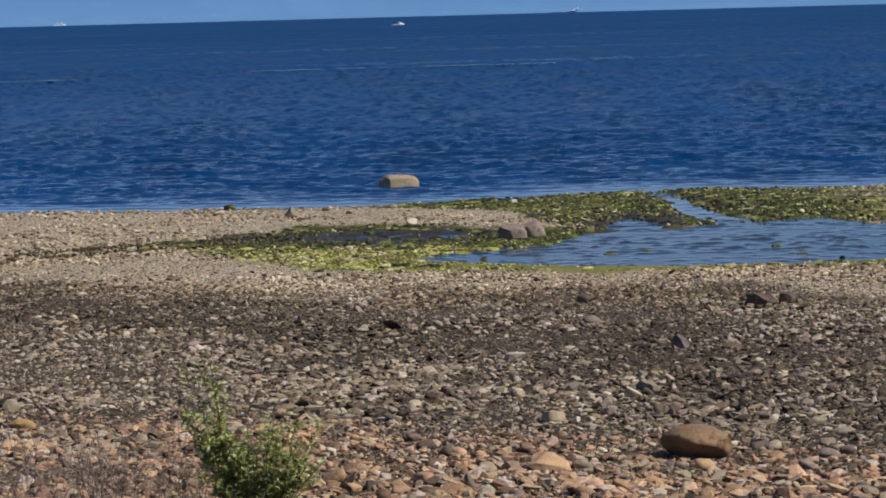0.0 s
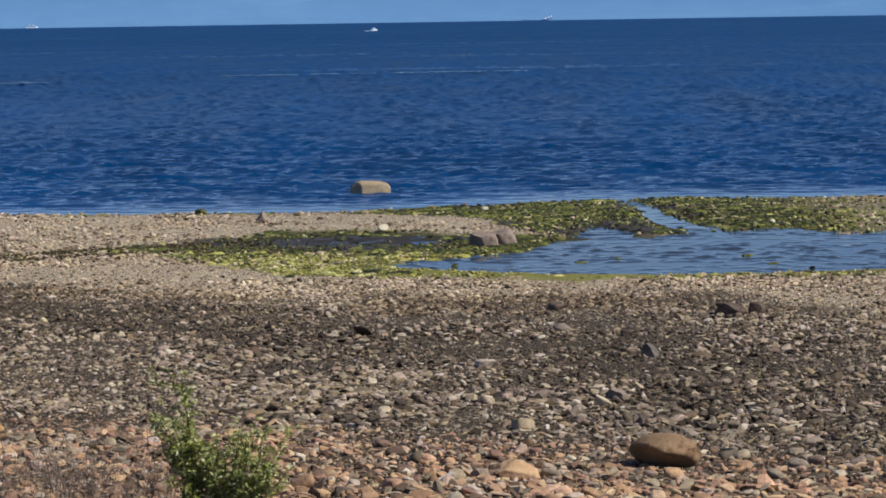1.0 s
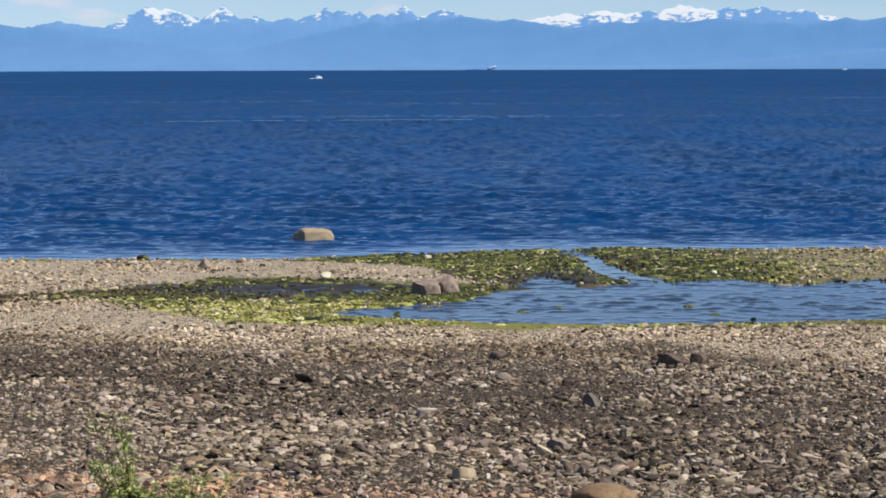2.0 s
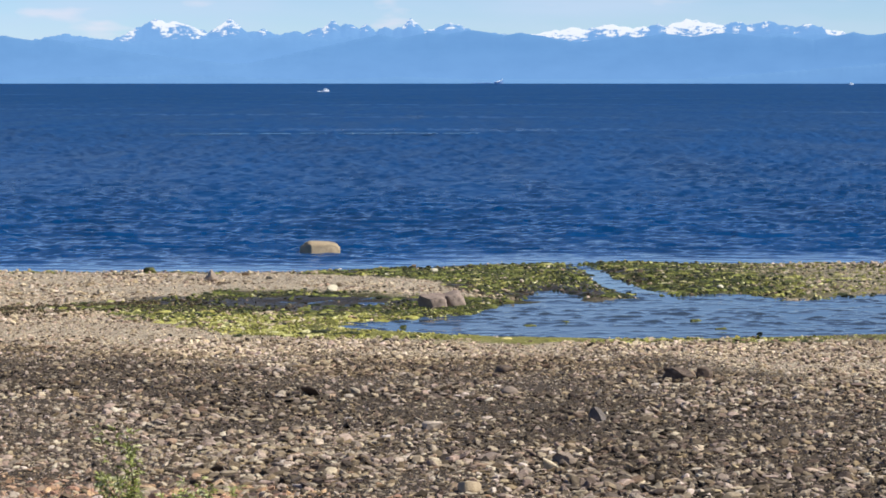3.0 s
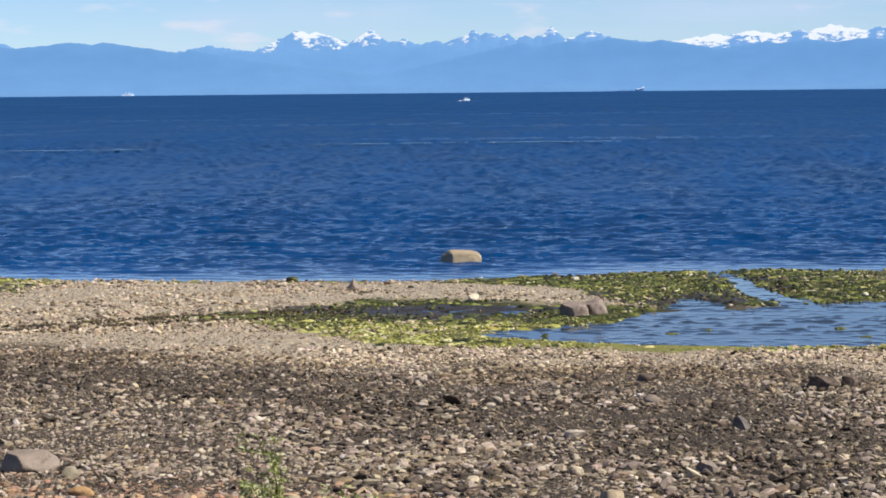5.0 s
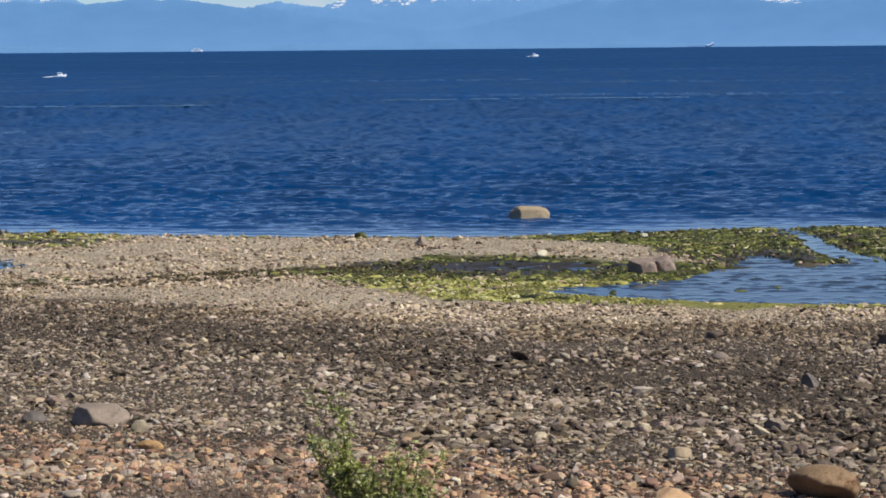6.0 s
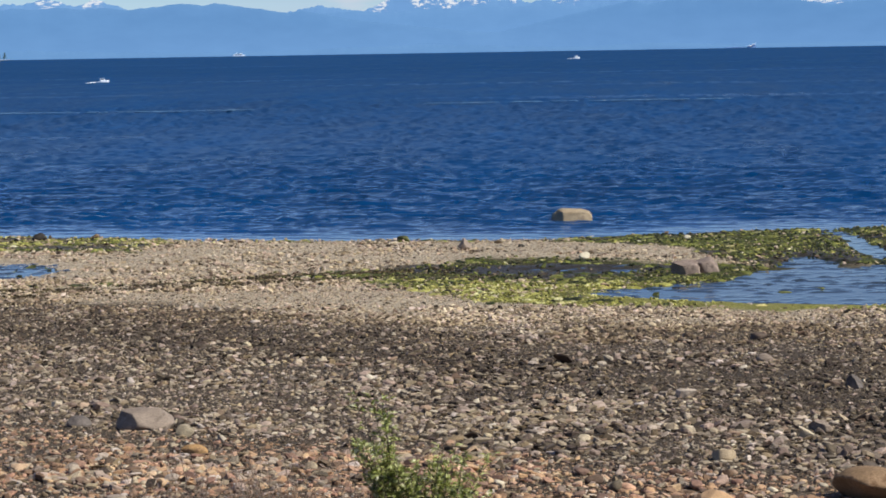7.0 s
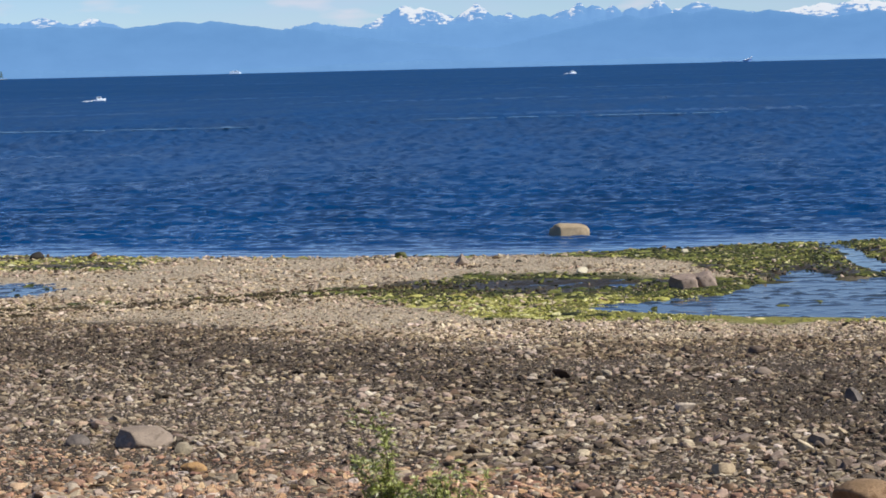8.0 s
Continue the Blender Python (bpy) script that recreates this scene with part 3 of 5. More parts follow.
def mountain_range(name, label, peaks, dist, depth, rough, mat, seed, lo=-0.46, hi=0.34, floor=0.0, snow=()):
    """Relief of overlapping peaks. peaks: bearing in mils to the right of +y, rise in mils, flank in mils of bearing per mil of rise"""
    a = np.linspace(lo, hi, 1300)
    rowsn = 12
    az = a * 1000
    crest = np.full_like(a, floor)
    for b, h, w in peaks:
        crest = np.maximum(crest, h - np.abs(az - b) / w)
    crest = crest + rough * (fnoise(az, 0 * az, 0.4, seed, 5) - 0.43) * 2
    crest = np.maximum(crest, 2) * dist / 1000
    v, lying = [], []
    depth_of_snow = np.full_like(a, -2.6)
    for b, w, h in snow:
        depth_of_snow = np.maximum(depth_of_snow, (h + 2.6) * np.clip(1 - ((az - b) / w) ** 4, 0, 1) - 2.6)
    for k in range(rowsn):
        t = k / (rowsn - 1)
        s = np.where(t < 0.75, np.sin(t / 0.75 * math.pi / 2) ** 0.8, 1 - (t - 0.75) * 2)
        rad = dist + depth * (t - 0.75)
        zz = crest * s * (1 + 0.10 * (fnoise(az, 0 * az + k * 3.1, 0.12, seed + 9, 4) - 0.5) * (1 if k < 6 else 0)) - (3 if k == 0 else 0)
        v.append(np.stack([rad * np.sin(a), rad * np.cos(a), zz], 1))
        lying.append(depth_of_snow - (crest - zz) * 1000 / dist)
    me = mesh_from(name, np.concatenate(v), grid_faces(len(a), rowsn), mat)
    attr = me.attributes.new("snow", "FLOAT", "POINT")
    attr.data.foreach_set("value", np.concatenate(lying).astype(np.float32))
    return tagged(new(name, me), label, "mountains", kind="structure")


# the snowy range: peaks by bearing, rise and flank
SNOWY = [(-400, 24.1, 12), (-302, 25.0, 6), (-287, 27.2, 3.2), (-265, 26.4, 3.0), (-240, 21.6, 12), (-163, 22.2, 6), (-134, 23.8, 2.2), (-123.5, 29.4, 1.9), (-115, 28.4, 2.4), (-106, 25.2, 2.6), (-93, 27.0, 1.9), (-90, 30.1, 1.0),
         (-76, 24.4, 3.5), (-60, 23.6, 5), (-50, 25.4, 2.6), (-43.6, 28.9, 1.1), (-37.5, 27.6, 1.9), (-28.2, 27.2, 1.2), (-19.3, 26.3, 1.6), (-9, 27.8, 1.9), (-8.2, 29.6, 1.1), (10.5, 27.6, 3),
         (30, 23.0, 8), (68, 25.4, 7), (83, 26.8, 5), (104.5, 27.0, 4.5), (119.5, 29.0, 4), (128, 27.6, 5), (140, 28.0, 4), (154, 27.9, 5), (172, 26.7, 4), (230, 23.6, 14)]
# snowfields: bearing, half width and depth below the crest, in mils
SNOWFIELDS = [(-286, 7, 4.5), (-266, 5, 3.6), (-136, 5, 3.8), (-119, 7.5, 7.0), (-108, 8, 4.8), (-92, 7.5, 4.0), (-75, 2.2, 2.4), (-47, 9, 2.2), (-29, 2.5, 2.2), (-7.5, 5, 2.4), (1, 3, 1.5), (12, 6, 2.6),
              (61, 17, 7.5), (88, 14, 7.5), (120, 17, 8.5), (140, 3, 3.0), (147, 2.5, 3.0), (153.5, 2.5, 4.0), (167, 8, 1.2), (187, 9, 6.0)]
MIDDLE = [(-400, 20, 12), (-300, 20.5, 12), (-150, 19.5, 14), (-110, 20.5, 12), (-88, 21.3, 10), (-60, 21.6, 9), (-35, 21.0, 10), (60, 18.5, 12), (160, 22.5, 9), (176, 22.5, 8), (230, 21, 14)]
FRONT = [(-400, 21, 9), (-300, 23.0, 8), (-282, 23.2, 9), (-262, 22.7, 9), (-226, 24.2, 9), (-211, 24.0, 7), (-192, 21.4, 6), (-172, 20.4, 5), (-22, 22.4, 4.5), (2, 23.6, 5), (20, 24.4, 6), (42, 23.2, 6),
         (90, 21.6, 8), (108, 22.6, 8), (136, 23.2, 8), (160, 21.5, 8), (192, 23.0, 5), (215, 23.6, 8), (260, 23, 12)]
FOOT = [(-300, 4, 30), (-120, 4, 30), (-10, 3, 30), (150, 4, 16), (178, 6, 12), (206, 9, 12), (260, 11, 16)]
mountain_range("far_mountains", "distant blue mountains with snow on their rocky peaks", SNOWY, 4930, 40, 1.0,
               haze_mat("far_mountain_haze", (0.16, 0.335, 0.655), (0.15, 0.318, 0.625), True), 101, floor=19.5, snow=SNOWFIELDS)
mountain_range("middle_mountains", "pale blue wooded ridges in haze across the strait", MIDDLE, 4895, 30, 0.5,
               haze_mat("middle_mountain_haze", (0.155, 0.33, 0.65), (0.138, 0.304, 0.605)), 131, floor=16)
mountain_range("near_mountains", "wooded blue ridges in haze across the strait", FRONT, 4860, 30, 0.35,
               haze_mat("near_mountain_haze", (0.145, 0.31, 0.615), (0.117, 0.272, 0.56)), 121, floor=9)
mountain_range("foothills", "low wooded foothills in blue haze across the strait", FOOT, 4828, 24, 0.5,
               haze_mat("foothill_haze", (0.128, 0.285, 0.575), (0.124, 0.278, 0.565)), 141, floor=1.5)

# ---------------------------------------------------------------- loose stones
def stone_shapes(count, sub, seed):
    """Rounded, knocked-about stones of half-length 1."""
    r = np.random.default_rng(seed)
    bm = bmesh.new()
    bmesh.ops.create_icosphere(bm, subdivisions=sub, radius=1.0)
    base = np.array([v.co[:] for v in bm.verts])
    tris = np.array([[v.index for v in f.verts] for f in bm.faces])
    bm.free()
    shapes = []
    for _ in range(count):
        p = np.sign(base) * np.abs(base) ** r.uniform(0.45, 0.8)
        for _k in range(11):
            d = r.normal(size=3)
            d /= np.linalg.norm(d)
            cut = r.uniform(0.42, 0.92)
            over = p @ d - cut
            p -= np.where(over > 0, over, 0)[:, None] * d * 0.97
        p *= (1 + r.normal(0, 0.03, (len(p), 1)))
        p /= np.abs(p).max(0)
        shapes.append(p)
    return shapes, tris


def scatter(name, label, mat, xs, ys, half, flat, shapes, tris, seed, sink=0.24, tilt=0.44, group="", category="stones"):
    """One mesh of many stones lying on the ground."""
    r = np.random.default_rng(seed)
    n = len(xs)
    if n == 0:
        return None
    S = np.stack(shapes)[r.integers(0, len(shapes), n)]
    S = S * np.stack([half, half * r.uniform(0.55, 0.95, n), half * flat], 1)[:, None, :]
    ty = r.normal(0, tilt, n)
    c, s = np.cos(ty)[:, None], np.sin(ty)[:, None]
    x, y, z = S[..., 0], S[..., 1], S[..., 2]
    x, z = c * x + s * z, c * z - s * x
    yaw = r.uniform(0, 6.283, n)
    c, s = np.cos(yaw)[:, None], np.sin(yaw)[:, None]
    x, y = c * x - s * y, s * x + c * y
    z = z + (ground_z(xs, ys) + half * flat * (1 - 2 * sink))[:, None]
    V = np.stack([x + xs[:, None], y + ys[:, None], z], 2).reshape(-1, 3)
    F = (tris[None] + (np.arange(n) * len(shapes[0]))[:, None, None]).reshape(-1, 3)
    return tagged(new(name, mesh_from(name, V, F, mat, False)), label, category, group, "stuff")


def fan(r, n, y0, y1):
    """n random places on the beach between two distances, evenly spread over the ground."""
    y = np.sqrt(r.uniform(y0 ** 2, y1 ** 2, n))
    return y * r.uniform(-0.34, 0.22, n), y


def slab_shapes(count, sides, rings, seed):
    """Flat angular beach stones with a broken outline: rings of (height, reach) from the foot up, closed by a cap; half-length 1."""
    r = np.random.default_rng(seed)
    shapes = []
    for _ in range(count):
        th = (np.arange(sides) + r.uniform(-0.36, 0.36, sides)) * 2 * math.pi / sides
        reach = r.uniform(0.56, 1.1, sides)
        lean = r.normal(0, 0.42, 2)
        pts = []
        for k, (h, w) in enumerate(rings):
            q = reach * w * r.uniform(0.88, 1.1, sides)
            x, y = q * np.cos(th), q * np.sin(th)
            z = h + (lean[0] * x + lean[1] * y + r.normal(0, 0.1, sides)) * (k > 0)
            pts.append(np.stack([x, y, z], 1))
        pts.append(pts[-1].mean(0, keepdims=True) + np.array([[0.0, 0.0, r.uniform(0.02, 0.2)]]))
        p = np.concatenate(pts)
        shapes.append(p / np.abs(p).max(0))
    tris = []
    for k in range(len(rings) - 1):
        for i in range(sides):
            a, b = k * sides + i, k * sides + (i + 1) % sides
            tris += [(a, b, b + sides), (a, b + sides, a + sides)]
    top = (len(rings) - 1) * sides
    tris += [(top + i, top + (i + 1) % sides, top + sides) for i in range(sides)]
    return shapes, np.array(tris)


fine_shapes, fine_tris = stone_shapes(14, 2, 3)
low_shapes, low_tris = stone_shapes(14, 1, 4)
plate_shapes, plate_tris = slab_shapes(36, 6, ((-1.0, 0.84), (0.3, 1.0), (0.9, 0.7)), 8)
tiny_shapes, tiny_tris = slab_shapes(36, 4, ((-1.0, 1.0), (0.7, 0.7)), 6)
rng = np.random.default_rng(12)


def strew(n, y0, y1, lo, hi, power, seed, big=9.0, small=0.0):
    """Stones of all kinds between two distances; the kind follows the belts of the beach."""
    r = np.random.default_rng(seed)
    x, y = fan(r, n, y0, y1)
    half = lo * (1 + (hi / lo - 1) * r.random(n) ** power) * (0.68 + 0.64 * smooth(0.3, 0.7, fnoise(x * 0.7, y, 0.5, 141)))
    flat = r.uniform(0.14, 0.4, n) + 0.2 * (r.random(n) < 0.12)
    plate = r.random(n) < 0.95
    p = pool_depth(x, y)
    dry = (p < -0.05) & (r.random(n) > 0.97 * film(x, y))
    d, sh, ru, al = dark(x, y), shelly(x, y), rusty(x, y), algae(x, y)
    u = r.random(n)
    kind = np.where(u < 0.07 + 0.88 * d, 1, 0)
    u = r.random(n)
    kind = np.where(u < 0.74 * ru * np.interp(x, [-8, -3.5], [0.74, 1.0]), 2, kind)
    u = r.random(n)
    kind = np.where(u < 0.9 * sh, 3, kind)
    kind = np.where((r.random(n) < 0.2) & (sh > 0.5), np.where(r.random(n) < 0.5, 1, 5), kind)
    kind = np.where(wrack(x, y) & (r.random(n) < 0.85), 1, kind)
    u = r.random(n)
    kind = np.where(u < 0.85 * al, 4, kind)
    kind = np.where((kind == 4) & (r.random(n) < lime(x, y)), 6, kind)
    kind = np.where((kind < 2) & (r.random(n) < brownish(x, y) * np.where(kind == 1, 0.4, 1.0)), 5, kind)
    mu = mud(x, y)
    kind = np.where((mu > 0.5) & (r.random(n) < 0.5), 1, kind)
    dry &= r.random(n) > 0.6 * mu
    names = (("grey", mat_grey, "grey and brown rounded beach cobbles"), ("dark", mat_dark, "dark weed-stained beach cobbles"),
             ("orange", mat_orange, "rust-orange rounded beach cobbles"), ("beige", mat_beige, "pale beige shell gravel and small stones"),
             ("green", mat_green, "stones covered with bright green sea weed"),
             ("brown", mat_brown, "brown angular beach stones"), ("lime", mat_lime, "stones covered with yellow-green sea weed"))
    weedy = (kind == 4) | (kind == 6)
    flat, half = np.where(weedy, flat * 0.58, flat), np.where(weedy, half * 0.98, half)
    ok = dry & (y < shore(x) + 1.0)
    for k, (nm, mt, lb) in enumerate(names):
        s = ok & (kind == k)
        what = "gravel" if k == 3 else ("seaweed" if k in (4, 6) else "cobbles")
        mid = s & (half >= small) & (half < big)
        for sel, shapes, tris in ((s & (half < small), tiny_shapes, tiny_tris), (mid & plate, plate_shapes, plate_tris), (mid & ~plate, low_shapes, low_tris), (s & (half >= big), fine_shapes, fine_tris)):
            scatter(what, lb, mt, x[sel], y[sel], half[sel], flat[sel], shapes, tris, seed * 10 + k, tilt=0.38,
                    category=what)


strew(21200, 24.0, 31.0, 0.02, 0.12, 3.7, 21, 0.13, 0.052)
strew(8000, 24.0, 33.0, 0.012, 0.03, 1.0, 25, 9.0, 0.04)
strew(26000, 31.0, 40.0, 0.02, 0.118, 3.6, 24, 0.15, 0.06)
strew(420, 25.0, 60.0, 0.11, 0.19, 3.4, 26, 0.15)
strew(64000, 40.0, 63.0, 0.024, 0.11, 3.6, 22, 9.0, 0.08)
strew(11000, 31.0, 46.0, 0.014, 0.035, 1.0, 27, 9.0, 0.05)
strew(28000, 57.0, 74.0, 0.034, 0.11, 2.8, 28, 9.0, 0.12)
strew(46000, 66.0, 97.5, 0.032, 0.115, 3.6, 23, 9.0, 0.09)


# ---------------------------------------------------------------- single rocks
def part(name, bm, mat, parent, label=""):
    """Links a bmesh as one mesh under a thing or a part."""
    me = bpy.data.meshes.new(name)
    bm.normal_update()
    bm.to_mesh(me)
    bm.free()
    me.materials.append(mat)
    ob = new(name, me)
    ob.parent = parent
    if label:
        ob["label"] = label
    return ob


def rock(name, label, x, y, size, turn, mat, seed, cuts=9, sub=4, sink=0.2, lump=0.12, z=None, category="rock", sharp=0.5, boxy=1.0, lean=0.0, planes=()):
    """A boulder of size (long, deep, high) with worn facets."""
    r = np.random.default_rng(seed)
    bm = bmesh.new()
    bmesh.ops.create_icosphere(bm, subdivisions=sub, radius=1.0)
    p = np.array([v.co[:] for v in bm.verts])
    p = np.sign(p) * np.abs(p) ** boxy
    facets = [(np.array(pl[:3]) / np.linalg.norm(pl[:3]), pl[3]) for pl in planes]
    for _k in range(cuts):
        d = r.normal(size=3)
        facets.append((d / np.linalg.norm(d), r.uniform(0.5, 0.85) * (1 if boxy == 1 else 1.12)))
    for d, reach in facets:
        over = p @ d - reach
        p -= np.where(over > 0, over, 0)[:, None] * d * (0.6 + 0.4 * sharp)
    off = np.array([noise.fractal(Vector(q) * 1.6 + Vector((seed, 0, 0)), 1.0, 2.0, 4) for q in p])
    p *= (1 + lump * off)[:, None]
    p[:, 2] *= 1 + lean * p[:, 0]
    p /= np.abs(p).max(0)
    p[:, 2] = np.where(p[:, 2] < -0.5, -0.5 + 0.3 * (p[:, 2] + 0.5), p[:, 2])
    p *= np.array(size) / 2
    for v, q in zip(bm.verts, p):
        v.co = q
    for f in bm.faces:
        f.smooth = True
    me = bpy.data.meshes.new(name)
    bm.to_mesh(me)
    bm.free()
    me.materials.append(mat)
    ob = new(name, me)
    gz = float(ground_z(x, y)) if z is None else z
    ob.matrix_world = pose(x, y, gz + size[2] * (0.5 - sink), 0, 0, turn)
    return tagged(ob, label, category)


m_brown = rock_mat("brown_boulder_stone", (0.19, 0.125, 0.066), (0.29, 0.205, 0.125), (0.1, 0.07, 0.042))
m_rustbrown = rock_mat("rusty_brown_stone", (0.2, 0.125, 0.064), (0.34, 0.222, 0.13), (0.11, 0.052, 0.022), 1.5)
m_tan = rock_mat("tan_sandstone", (0.56, 0.34, 0.18), (0.68, 0.45, 0.26))
m_greyrock = rock_mat("grey_granite", (0.25, 0.195, 0.15), (0.34, 0.268, 0.21), (0.17, 0.13, 0.1))
m_dull = rock_mat("dull_tan_rock", (0.29, 0.24, 0.165), (0.37, 0.31, 0.215))
m_off = rock_mat("pale_sandstone", (0.36, 0.275, 0.175), (0.46, 0.36, 0.235), (0.26, 0.195, 0.125), 2.0)
m_pond = rock_mat("purple_grey_rock", (0.23, 0.174, 0.142), (0.345, 0.265, 0.217), (0.12, 0.09, 0.073), 1.0)
# near black: wet stone, with its shade put into the colour as well
m_dk = rock_mat("dark_rock", (0.022, 0.019, 0.016), (0.055, 0.047, 0.039))
m_dkbrown = rock_mat("dark_brown_rock", (0.085, 0.06, 0.045), (0.17, 0.125, 0.095), (0.05, 0.038, 0.03))
m_dkgrey = rock_mat("dark_grey_rock", (0.11, 0.092, 0.082), (0.19, 0.16, 0.14))
m_white = rock_mat("white_stone", (0.6, 0.53, 0.38), (0.68, 0.61, 0.46))
m_orange = rock_mat("rust_stone", (0.42, 0.24, 0.095), (0.5, 0.31, 0.145), (0.24, 0.14, 0.075))
m_sandy = rock_mat("sandy_stone", (0.36, 0.27, 0.17), (0.46, 0.36, 0.24))
m_limerock = rock_mat("lime_weed", (0.05, 0.055, 0.015), (0.17, 0.18, 0.045), (0.3, 0.3, 0.11))
m_weedrock = rock_mat("weedy_rock", (0.025, 0.028, 0.012), (0.09, 0.095, 0.03), (0.22, 0.22, 0.09))

rock("boulder", "rounded brown boulder half sunk in cobbles", 2.42, 28.6, (1.0, 0.88, 0.56), -6, m_rustbrown, 5, cuts=0, lump=0.05, sink=0.22, boxy=1.04,
     planes=((-0.6, -0.6, -0.42, 0.42), (0.05, -0.85, -0.6, 0.55)), sharp=0.8)
rock("sandstone_slab", "flat tan sandstone block on the cobbles", 0.45, 27.5, (0.6, 0.48, 0.34), -20, m_tan, 8, cuts=3, sink=0.25, sharp=1.0, boxy=0.5, lump=0.08,
     planes=((0.35, -0.5, 0.8, 0.6), (-0.6, -0.3, 0.85, 0.72), (0.2, -1.0, 0.1, 0.7)))
rock("boulder", "angular grey boulder with a flat top", -9.12, 36.0, (1.04, 0.8, 0.56), 0, m_greyrock, 19, cuts=0, sink=0.22, sharp=0.95, boxy=0.82, lump=0.12,
     planes=((-0.75, -0.6, 0.16, 0.66), (0.45, -0.55, 0.7, 0.5), (-0.05, -0.1, 1.0, 0.6), (0.85, 0.1, 0.6, 0.72)))
rock("rust_stone", "long rust-orange stone on the cobbles", -7.55, 33.0, (0.5, 0.26, 0.2), 0, m_orange, 17, sink=0.3)
rock("sea_boulder", "large pale tan boulder standing in the shallows", -5.05, 101.0, (1.98, 1.2, 1.3), 6, m_off, 23, cuts=0, sink=0.55, sharp=1.0, z=0.0, lump=0.13, boxy=0.34,
     planes=((-0.9, -0.45, 0.1, 0.75), (-0.55, -0.1, 1.0, 0.98), (0.05, -0.15, 1.0, 0.8), (0.1, -1.0, 0.2, 0.75), (0.9, 0.0, 0.6, 1.12)))
rock("pool_boulder", "purple-grey boulder at the edge of the tide pool", 0.15, 73.9, (1.08, 0.9, 0.8), 0, m_pond, 29, cuts=0, sink=0.3, sharp=0.9, boxy=0.72, lump=0.2,
     planes=((-0.75, -0.6, -0.2, 0.45), (0.05, -0.25, 1.0, 0.55), (0.35, -0.95, 0.15, 0.6), (0.9, -0.1, 0.3, 0.9)))
rock("pool_boulder", "purple-grey leaning boulder at the edge of the tide pool", 0.8, 74.2, (1.0, 0.8, 0.9), 0, m_pond, 31, cuts=0, sink=0.3, sharp=0.9, boxy=0.78, lump=0.2,
     planes=((-0.25, -0.2, 1.0, 0.6), (0.8, -0.2, 0.6, 0.75), (-0.7, -0.7, -0.1, 0.55), (0.25, -1.0, 0.25, 0.62)))
rock("dark_stone", "dark pointed stone on the cobbles", 3.39, 43.0, (0.36, 0.34, 0.36), 0, m_dkgrey, 37, sink=0.2, sharp=1.0, cuts=2, boxy=0.7, planes=((0.7, -0.3, 0.6, 0.35), (-0.6, -0.7, 0.1, 0.5)))
rock("brown_stone", "dark brown wedge-shaped stone on the beach", 6.02, 52.2, (0.8, 0.6, 0.42), 0, m_dkbrown, 41, sink=0.2, cuts=3, lump=0.2, sharp=0.9, boxy=0.8,
     planes=((-0.7, -0.6, 0.0, 0.5), (0.6, -0.3, 0.9, 0.6)))
rock("brown_stone", "dark brown low stone on the beach", 6.66, 52.4, (0.5, 0.45, 0.38), 30, m_dkbrown, 43, sink=0.2, cuts=4, lump=0.12, sharp=1.0, planes=((-0.7, -0.6, 0.1, 0.5),))
rock("pointed_stone", "small pointed grey stone on the gravel flat", -8.45, 84.5, (0.6, 0.4, 0.55), 0, m_greyrock, 47, sink=0.15, sharp=1.0, cuts=2, planes=((-0.75, -0.2, 0.6, 0.35), (0.8, -0.2, 0.55, 0.4)))
rock("weedy_stone", "weed-covered stone at the water's edge", -11.55, 90.0, (0.56, 0.5, 0.3), 0, m_weedrock, 51, sink=0.15)
rock("white_stone", "pale flat stone on the gravel flat", -3.5, 79.6, (0.46, 0.4, 0.3), 0, m_white, 53, sink=0.15, cuts=3, planes=((0.35, -0.75, 0.6, 0.3),))
rock("black_stone", "flat black stone at the edge of the weed", -1.15, 63.7, (0.42, 0.2, 0.14), 0, m_dk, 57, sink=0.2)
rock("cleft_stone", "grey stone with a dark shaded side on the cobbles", 2.25, 36.0, (0.46, 0.4, 0.32), 0, m_greyrock, 59, sink=0.22, sharp=1.0, cuts=3, planes=((-0.75, -0.6, -0.1, 0.25), (0.2, -0.2, 1.0, 0.6)))

LONE = [(-7.4, 88.1, 0.37), (-6.3, 85.7, 0.31), (-10.0, 86.8, 0.18), (-13.9, 81.7, 0.21), (-14.3, 78.3, 0.24), (-12.6, 78.5, 0.2), (-9.4, 69.5, 0.22), (-8.4, 69.5, 0.18), (-7.4, 68.5, 0.28), (-6.5, 67.9, 0.28),
        (-7.8, 65.3, 0.2), (-4.6, 60.8, 0.16), (-0.6, 93.1, 0.29), (11.8, 95.6, 0.22), (2.5, 76.3, 0.24), (5.5, 62.9, 0.16), (6.2, 60.9, 0.19), (-27.6, 91.4, 0.85), (-25.3, 92.2, 0.55), (-28.4, 90.7, 0.3)]
# darker stones that lie singly about the flats and along the water's edge: x, y, length
for k, (x, y, w) in enumerate(LONE):
    rock("dark_stone", "small dark stone on the gravel flat", x, y, (w, w * 0.7, w * 0.5), 25 * k, m_dk if k % 3 else m_brown, 300 + k, cuts=8, sub=3, sink=0.2, sharp=0.9)
rock("brown_stone", "low brown stone bedded in the cobbles", 1.9, 54.3, (0.46, 0.4, 0.26), 10, m_dkbrown, 411, sub=3, cuts=6, sink=0.25, sharp=0.9)
rock("brown_stone", "low grey-brown stone bedded in the cobbles", 1.85, 48.6, (0.44, 0.4, 0.26), 70, m_greyrock, 413, sub=3, cuts=6, sink=0.25, sharp=0.9)
